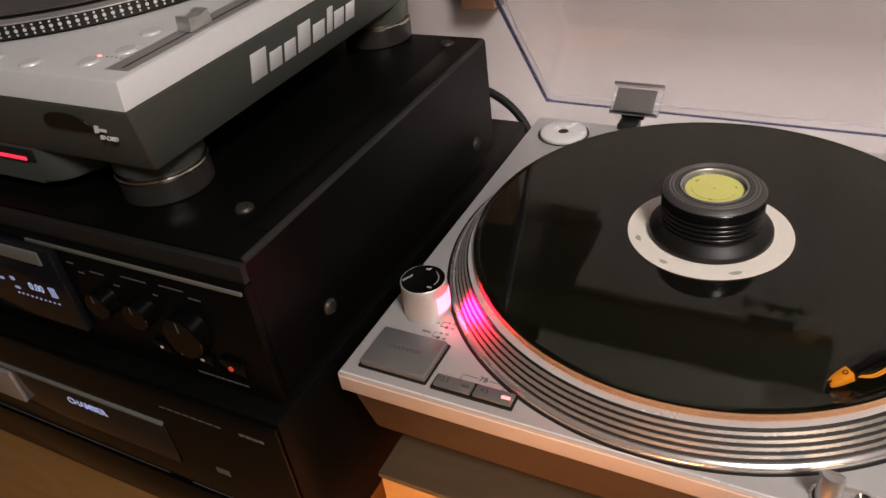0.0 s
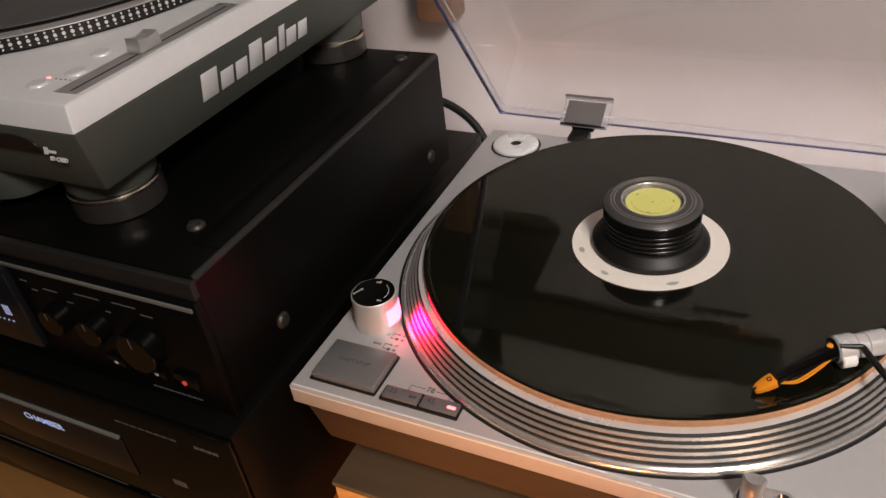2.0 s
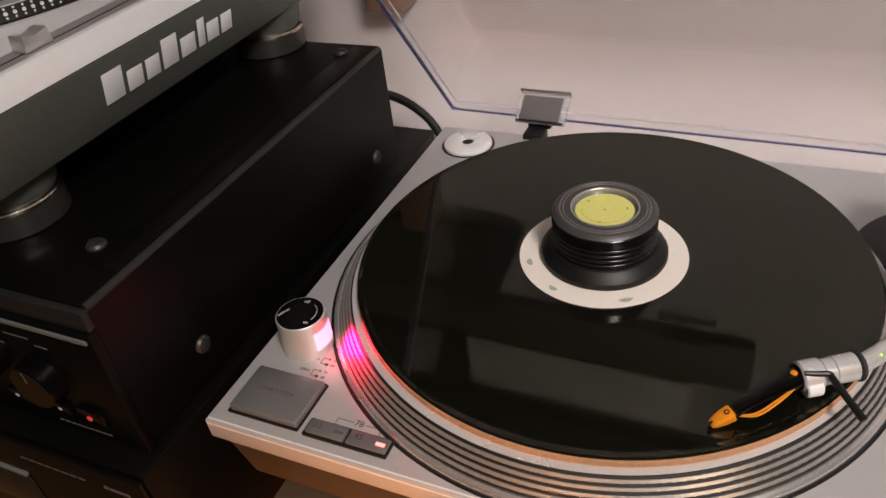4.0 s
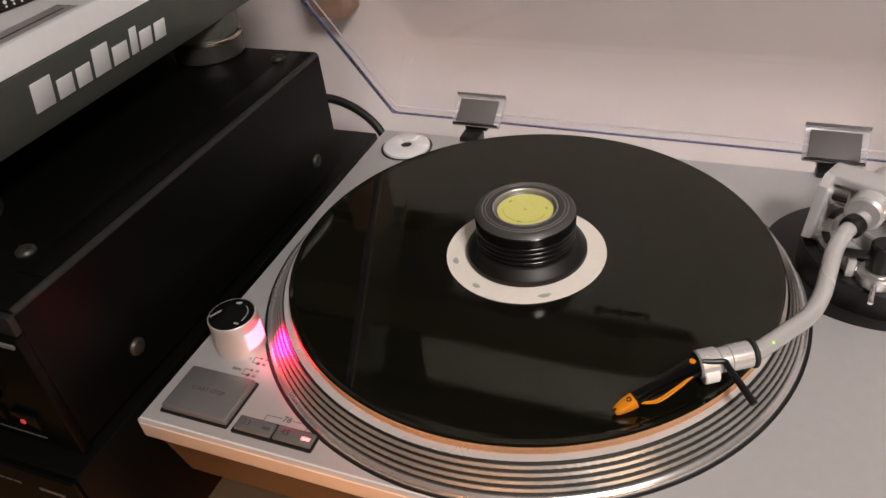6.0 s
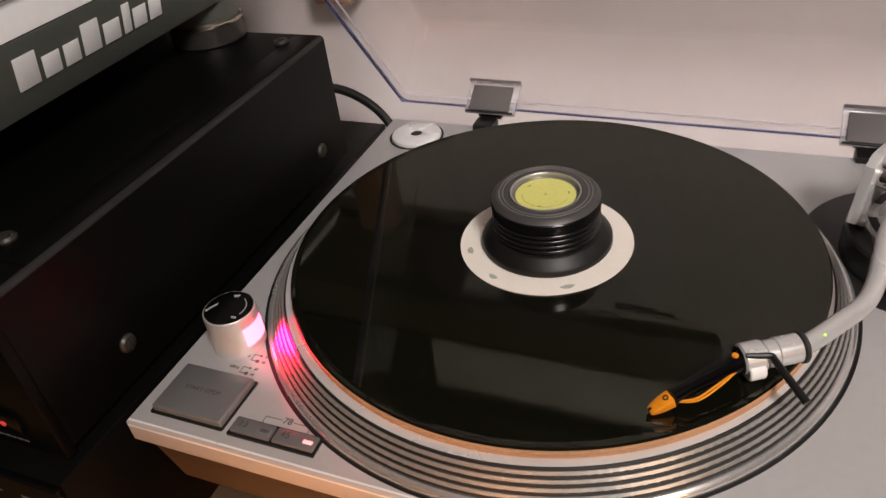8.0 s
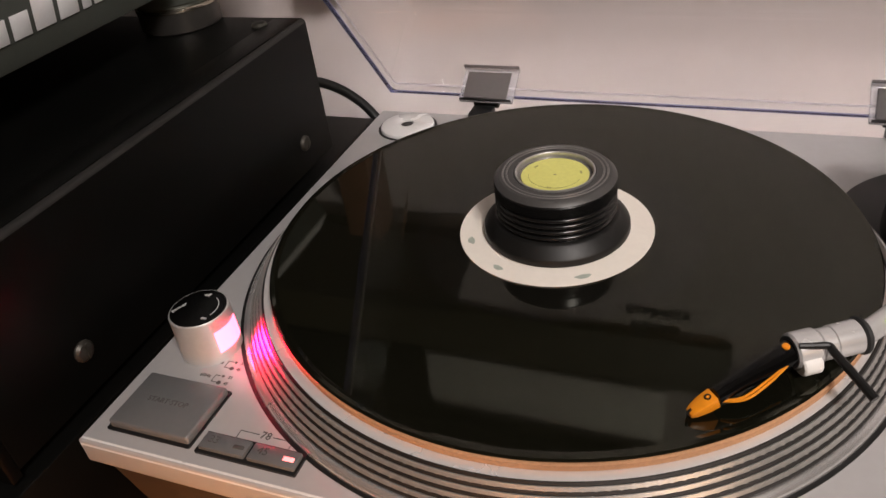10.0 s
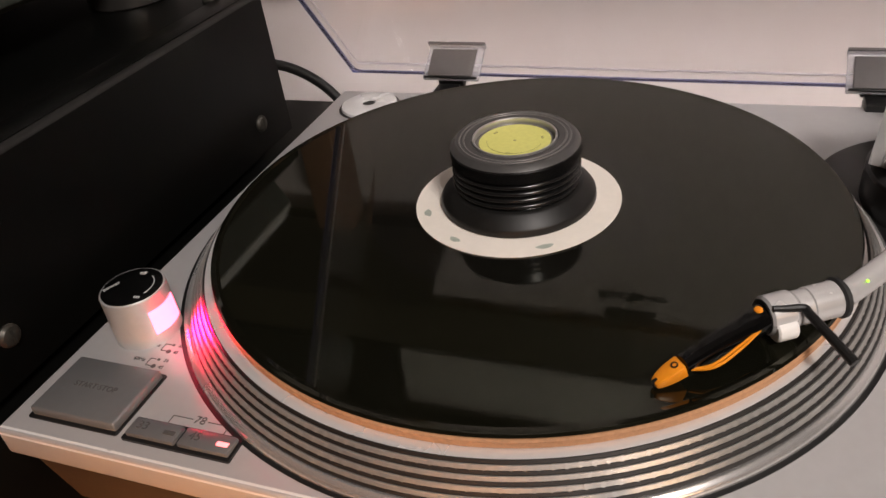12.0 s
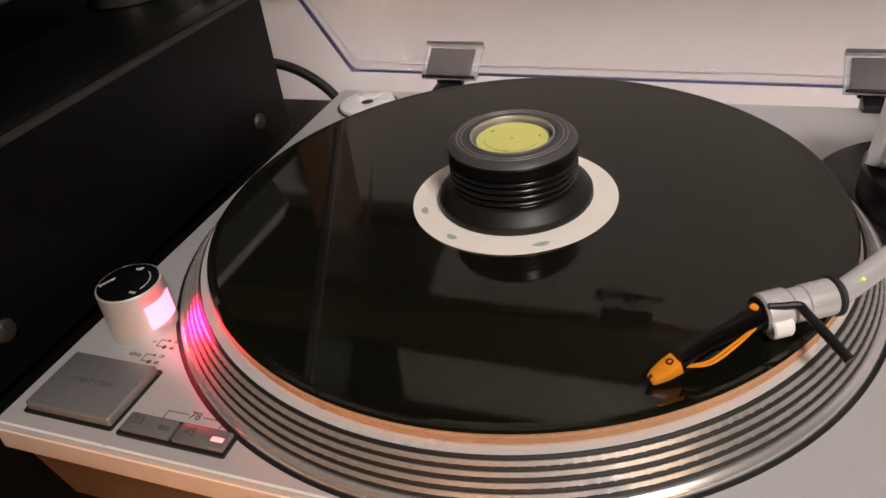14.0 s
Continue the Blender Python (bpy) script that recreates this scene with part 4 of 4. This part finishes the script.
for px, pz, w in ((-0.172, 1.052, 0.006), (-0.165, 1.046, 0.005), (-0.150, 1.049, 0.012), (-0.118, 1.052, 0.020), (-0.088, 1.053, 0.018), (-0.136, 1.043, 0.005), (-0.104, 1.044, 0.004), (-0.072, 1.049, 0.009)):
    part("panel_print", box(px - w / 2, px + w / 2, DY0 - 0.0003, DY0, pz - 0.0005, pz + 0.0005), FAINT, deck)
for bx in (-0.115, -0.098, -0.082):
    b = part("transport_button", box(bx - 0.007, bx + 0.007, DY0 - 0.003, DY0, 0.998, 1.006, 0.0006), BLACK_GLOSS, deck)
    part("button_mark", box(bx - 0.0012, bx + 0.0012, DY0 - 0.0033, DY0 - 0.003, 1.0012, 1.0030), WHITE_PRINT, b)
b = part("record_button", box(-0.068, -0.050, DY0 - 0.003, DY0, 0.996, 1.008, 0.0006), BLACK_GLOSS, deck)
part("record_lamp", moved(rod(0.0018, 0, 0.0006, 0, 16), pose(-0.0600, DY0 - 0.003, 1.0020) @ OUT), RED_DIM, b, "dim red lamp")
part("model_print", merge(*[box(-0.094 + 0.0045 * i, -0.0905 + 0.0045 * i, DY0 - 0.0003, DY0, 0.9855, 0.9866) for i in range(9)]), FAINT, deck)


def screw_head():
    return merge(lathe([(0.0056, 0), (0.0056, 0.0010), (0.0044, 0.0024), (0.0020, 0.0031), (0, 0.0032)], 24), box(-0.0038, 0.0038, -0.0006, 0.0006, 0.0028, 0.0034))


for sy, sz in ((0.0415, 1.0075), (0.2620, 1.0045)):
    part("side_screw", moved(screw_head(), pose(DX1, sy, sz, 0, 90, 0)), SCREW, deck)
for sx, sy in ((-0.0620, 0.0290), (-0.0560, 0.2800)):
    part("top_screw", moved(screw_head(), pose(sx, sy, DZ1)), SCREW, deck)
for fx in (DX0 + 0.05, DX1 - 0.05):
    for fy in (DY0 + 0.05, DY1 - 0.05):
        part("foot", moved(rod(0.02, RZ1, DZ0, 0.001), pose(fx, fy, 0)), RUBBER, deck)

# ---- second turntable, standing on the deck ----
UX0, UX1, UY0, UY1 = -0.540, -0.0835, -0.0055, 0.3480
UB, UM, UT = 1.1140, 1.1555, 1.1690
dj = thing("dj_turntable", (0, 0, 0), "silver and dark grey turntable with dotted platter", "turntable")
low = bmesh.new()
ring0 = [low.verts.new(p) for p in ((UX0 + 0.008, UY0 + 0.012, UB), (UX1 - 0.010, UY0 + 0.012, UB), (UX1 - 0.010, UY1 - 0.012, UB), (UX0 + 0.008, UY1 - 0.012, UB))]
ring1 = [low.verts.new(p) for p in ((UX0, UY0, UM), (UX1, UY0, UM), (UX1, UY1, UM), (UX0, UY1, UM))]
low.faces.new(ring0[::-1])
low.faces.new(ring1)
for i in range(4):
    low.faces.new((ring0[i], ring0[(i + 1) % 4], ring1[(i + 1) % 4], ring1[i]))
bmesh.ops.bevel(low, geom=low.edges[:], offset=0.002, segments=2, affect="EDGES", profile=0.5)
part("lower_body", low, GREY_BODY, dj, "dark grey body")
part("motor_housing", moved(extruded(rounded(-0.470, -0.1760, 0.0060, 0.3250, 0.022, 8)[::-1], -UB - 0.001, -1.0905, 0.004), Matrix.Diagonal((1, 1, -1, 1))), GREY_BODY, dj, "rounded dark grey lower body")
topbm = bmesh.new()
r0 = [topbm.verts.new(p) for p in ((UX0, UY0, UM), (UX1, UY0, UM), (UX1, UY1, UM), (UX0, UY1, UM))]
r1 = [topbm.verts.new(p) for p in ((UX0 + 0.006, UY0 + 0.006, UT), (UX1 - 0.006, UY0 + 0.006, UT), (UX1 - 0.006, UY1 - 0.006, UT), (UX0 + 0.006, UY1 - 0.006, UT))]
topbm.faces.new(r0[::-1])
topbm.faces.new(r1)
for i in range(4):
    topbm.faces.new((r0[i], r0[(i + 1) % 4], r1[(i + 1) % 4], r1[i]))
bmesh.ops.bevel(topbm, geom=topbm.edges[:], offset=0.0012, segments=2, affect="EDGES", profile=0.5)
top_plate = part("top_plate", topbm, DJ_SILVER, dj, "silver top plate with sloping edges")
for fx, fy in ((-0.1300, 0.0400), (-0.1220, 0.2840), (-0.5000, 0.0330), (-0.5000, 0.2800)):
    f = part("foot", lathe([(0, DZ1), (0.0270, DZ1), (0.0280, DZ1 + 0.0010), (0.0280, 1.0955), (0, 1.0955)], 48), FOOT, dj, "dark ribbed metal foot", pose(fx, fy, 0))
    part("foot_ring", lathe([(0.0278, 1.0954), (0.0285, 1.0960), (0.0285, 1.0974), (0.0278, 1.0982), (0.0255, 1.0986)], 48), GOLD_RING, f, "bright metal ring")
    part("foot_neck", lathe([(0.0255, 1.0980), (0.0255, 1.1005), (0.0272, 1.1010), (0.0290, UB + 0.006), (0, UB + 0.006)], 48), GREY_BODY, f)
SIDE = pose(UX1 - 0.0060, 0.0905, 1.1285) @ Matrix.Rotation(radians(90), 4, "Z") @ Matrix.Rotation(radians(90 + 13), 4, "X")
bx = 0.0
for w, h in ((1.15, 0.0185), (0.95, 0.0125), (0.9, 0.0125), (1.05, 0.0185), (1.05, 0.0125), (0.5, 0.0180), (0.9, 0.0125), (0.85, 0.0125)):
    part("sign_block", moved(box(bx, bx + w * 0.0130, 0, h, 0, 0.0006, 0.0002), SIDE), LETTER, dj, "flat silver block")
    bx += w * 0.0145 + 0.0017
# Black arch plate stands for the shade in the recessed card slot.
part("card_slot_shade", moved(extruded([(0.018 * math.cos(radians(a)), 0.008 * math.sin(radians(a))) for a in range(0, 181, 10)] + [(-0.018, -0.002), (0.018, -0.002)], 0, 0.0010),
     pose(-0.1370, UY0 + 0.0035, 1.1420) @ Matrix.Rotation(radians(90 + 14), 4, "X")), BLACK, dj, "black plate standing for the shaded card slot")
part("slot_print", lettering("SD CARD", 0.0032, pose(-0.1090, UY0 + 0.0036, 1.1365) @ Matrix.Rotation(radians(90 - 15), 4, "X"), 0.0002, 0.0001), WHITE_PRINT, dj)
part("slot_emblem", moved(merge(box(-0.006, -0.003, -0.001, 0.005, 0, 0.0003), box(-0.003, 0.003, 0, 0.0015, 0, 0.0003)), pose(-0.1110, UY0 + 0.0030, 1.1405) @ Matrix.Rotation(radians(90 - 15), 4, "X")), WHITE_PRINT, dj)
# Black box in place of the shaded recess behind the red lamp.
part("slot_recess_shade", box(-0.300, -0.1960, 0.0045, 0.0070, 1.1060, 1.1135, 0.0006), BLACK, dj)
part("slot_glow", box(-0.300, -0.2020, 0.0036, 0.0048, 1.1068, 1.1092, 0.0004), RED_SLOT, dj, "glowing red slot lamp")

# its platter with three rows of dots on the rim
UPX, UPY, UPR = -0.2950, 0.1765, 0.1650
up = part("platter", lathe([(0, 1.1700), (UPR - 0.003, 1.1700), (UPR, 1.1705), (UPR, 1.1790), (UPR - 0.0015, 1.1800), (UPR - 0.006, 1.1802), (UPR - 0.007, 1.1795), (0, 1.1795)], 160),
          BLACK, dj, "dark platter with dotted rim", pose(UPX, UPY, 0))
part("platter_lip", lathe([(UPR + 0.0002, 1.1786), (UPR + 0.0003, 1.1792), (UPR - 0.0014, 1.1803), (UPR - 0.006, 1.1805), (UPR - 0.0065, 1.1800)], 160), SATIN, up, "thin bright lip")
dots = bmesh.new()
for i in range(92):
    a = radians(200 + 160 * i / 91)
    for z, r in ((1.1721, 0.0007), (1.1746, 0.00115), (1.1772, 0.0007)):
        d = moved(rod(r, -0.0002, 0.0003, 0, 8), pose((UPR) * math.cos(a), (UPR) * math.sin(a), z) @ Matrix.Rotation(a, 4, "Z") @ Matrix.Rotation(radians(90), 4, "Y"))
        me = bpy.data.meshes.new("tmp")
        d.to_mesh(me)
        d.free()
        dots.from_mesh(me)
        bpy.data.meshes.remove(me)
tagged(part("rim_dots", dots, WHITE_DOT, up, "rows of pale strobe dots"), kind="stuff")
urec = thing("record", (UPX, UPY, 1.1797), "dull grey record on the dotted platter", "record")
part("disc", lathe([(0, 0), (0.1500, 0), (0.1508, 0.0008), (0.1500, 0.0016), (0, 0.0016)], 128), WEIGHT_TOP, urec)
part("label", lathe([(0.0036, 0.0017), (0.0500, 0.0017), (0.0500, 0.0020), (0.0036, 0.0020)], 64), LABEL, urec, "pale paper label")
for bx, by in ((-0.1290, 0.0185), (-0.1190, 0.0360), (-0.1265, 0.0620), (-0.1660, 0.0110), (-0.1990, 0.0120)):
    part("round_button", moved(lathe([(0, 0.0012), (0.0050, 0.0012), (0.0056, 0.0008), (0.0058, -0.0004), (0.0064, 0.0003), (0.0068, -0.0005)], 32), pose(bx, by, UT)), DJ_SILVER, dj)
part("red_lamp", moved(rod(0.0011, 0, 0.0006, 0, 12), pose(-0.1290, 0.0260, UT)), RED_GLOW, dj, "lit red lamp")
for i in range(4):
    part("mark_dot", moved(rod(0.0006, 0, 0.0002, 0, 10), pose(-0.1235 + 0.0035 * i, 0.0262, UT)), PRINT, dj)
part("slider_slot", box(-0.1010, -0.0995, 0.0150, 0.1450, UT - 0.001, UT + 0.0003), BLACK, dj)
part("slider_plate", box(-0.1100, -0.0930, 0.0120, 0.1500, UT - 0.001, UT + 0.0002), SATIN, dj)
slider = bmesh.new()
prof = [(-0.0090, 0.0), (-0.0078, 0.0085), (-0.0045, 0.0068), (0.0, 0.0060), (0.0045, 0.0068), (0.0078, 0.0085), (0.0090, 0.0)]
sides = [[slider.verts.new((x, y, z)) for y, z in prof] for x in (-0.0052, 0.0052)]
for i in range(len(prof)):
    j = (i + 1) % len(prof)
    slider.faces.new((sides[0][i], sides[0][j], sides[1][j], sides[1][i]))
slider.faces.new(sides[0])
slider.faces.new(sides[1][::-1])
bmesh.ops.bevel(slider, geom=slider.edges[:], offset=0.0006, segments=2, affect="EDGES", profile=0.5)
part("pitch_slider", slider, SATIN, dj, "silver pitch slider", pose(-0.1020, 0.0725, UT + 0.0006))

# ---- cable and things on the shelf ----
cable = new("power_cable", mesh_of(tube([(-0.110, 0.300, 1.000), (-0.098, 0.345, 1.008), (-0.080, 0.385, 0.994), (-0.052, 0.405, 0.960), (-0.022, 0.395, 0.912), (0.02, 0.370, 0.872), (0.10, 0.350, TABLE_Z + 0.005), (0.2, 0.345, TABLE_Z + 0.005)], 0.0042, 14, 8), "power_cable", CABLE))
tagged(cable, "thick black cable running down behind the receiver", "cable")
card = thing("white_card", (0, 0, 0), "pale blank card standing on the picture ledge", "card")
part("body", box(-0.060, 0.217, 0.444, 0.456, 1.4102, 1.486, 0.002), WHITE_PLASTIC, card)
# Dark frames added on the ledge to darken the left of the reflection.
for bx0, bx1 in ((-0.450, -0.300), (-0.290, -0.150), (-0.140, -0.064)):
    dark = thing("added_dark_frame", ((bx0 + bx1) / 2, 0, 0), "dark frame added on the ledge to darken the record's reflection", "picture", "pictures on the ledge")
    w = (bx1 - bx0) / 2
    part("backing", box(-w + 0.004, w - 0.004, 0.446, 0.456, 1.4125, 1.518, 0.001), BLACK, dark)
    part("moulding", merge(box(-w, w, 0.443, 0.457, 1.4102, 1.418, 0.001), box(-w, w, 0.443, 0.457, 1.513, 1.5212, 0.001), box(-w, -w + 0.008, 0.443, 0.457, 1.418, 1.513, 0.001), box(w - 0.008, w, 0.443, 0.457, 1.418, 1.513, 0.001)), BLACK_METAL, dark)
lamp = thing("ceiling_lamp", (0.95, -0.70, 0), "round white ceiling lamp", "lamp")
part("shade", lathe([(0.21, 2.23), (0.22, 2.27), (0.19, 2.34), (0.04, 2.36), (0, 2.36)], 48), LAMP_GLOW, lamp)
part("stem", rod(0.012, 2.36, 2.5), SATIN, lamp)


def added_lamp(head, aim, mouth):
    """An added, unseen standing lamp whose cup opens towards the place that it lights."""
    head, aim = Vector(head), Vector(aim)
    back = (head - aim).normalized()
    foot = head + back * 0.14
    ob = thing("added_lamp_stand", (foot.x, foot.y, 0), "slim unseen lamp stand, added, with a small metal cup shade", "lamp", "standing lamps")
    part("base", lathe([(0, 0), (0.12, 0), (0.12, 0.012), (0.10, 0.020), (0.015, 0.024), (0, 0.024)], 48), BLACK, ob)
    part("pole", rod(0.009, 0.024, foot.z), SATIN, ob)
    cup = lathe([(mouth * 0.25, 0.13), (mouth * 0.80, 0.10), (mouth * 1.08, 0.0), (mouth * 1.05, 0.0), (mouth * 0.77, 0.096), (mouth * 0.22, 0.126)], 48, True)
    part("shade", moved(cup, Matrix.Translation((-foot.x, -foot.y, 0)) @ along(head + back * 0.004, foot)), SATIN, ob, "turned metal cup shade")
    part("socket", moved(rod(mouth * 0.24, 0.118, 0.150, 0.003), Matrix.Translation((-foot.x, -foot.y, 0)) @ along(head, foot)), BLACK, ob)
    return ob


# Stands added round the two warm lights; neither is in view.
added_lamp((0.30, -0.95, 1.02), (0.11, 0.0, 0.800), 0.065)
added_lamp((1.15, -0.77, 1.41), (0.25, 0.03, 0.93), 0.175)
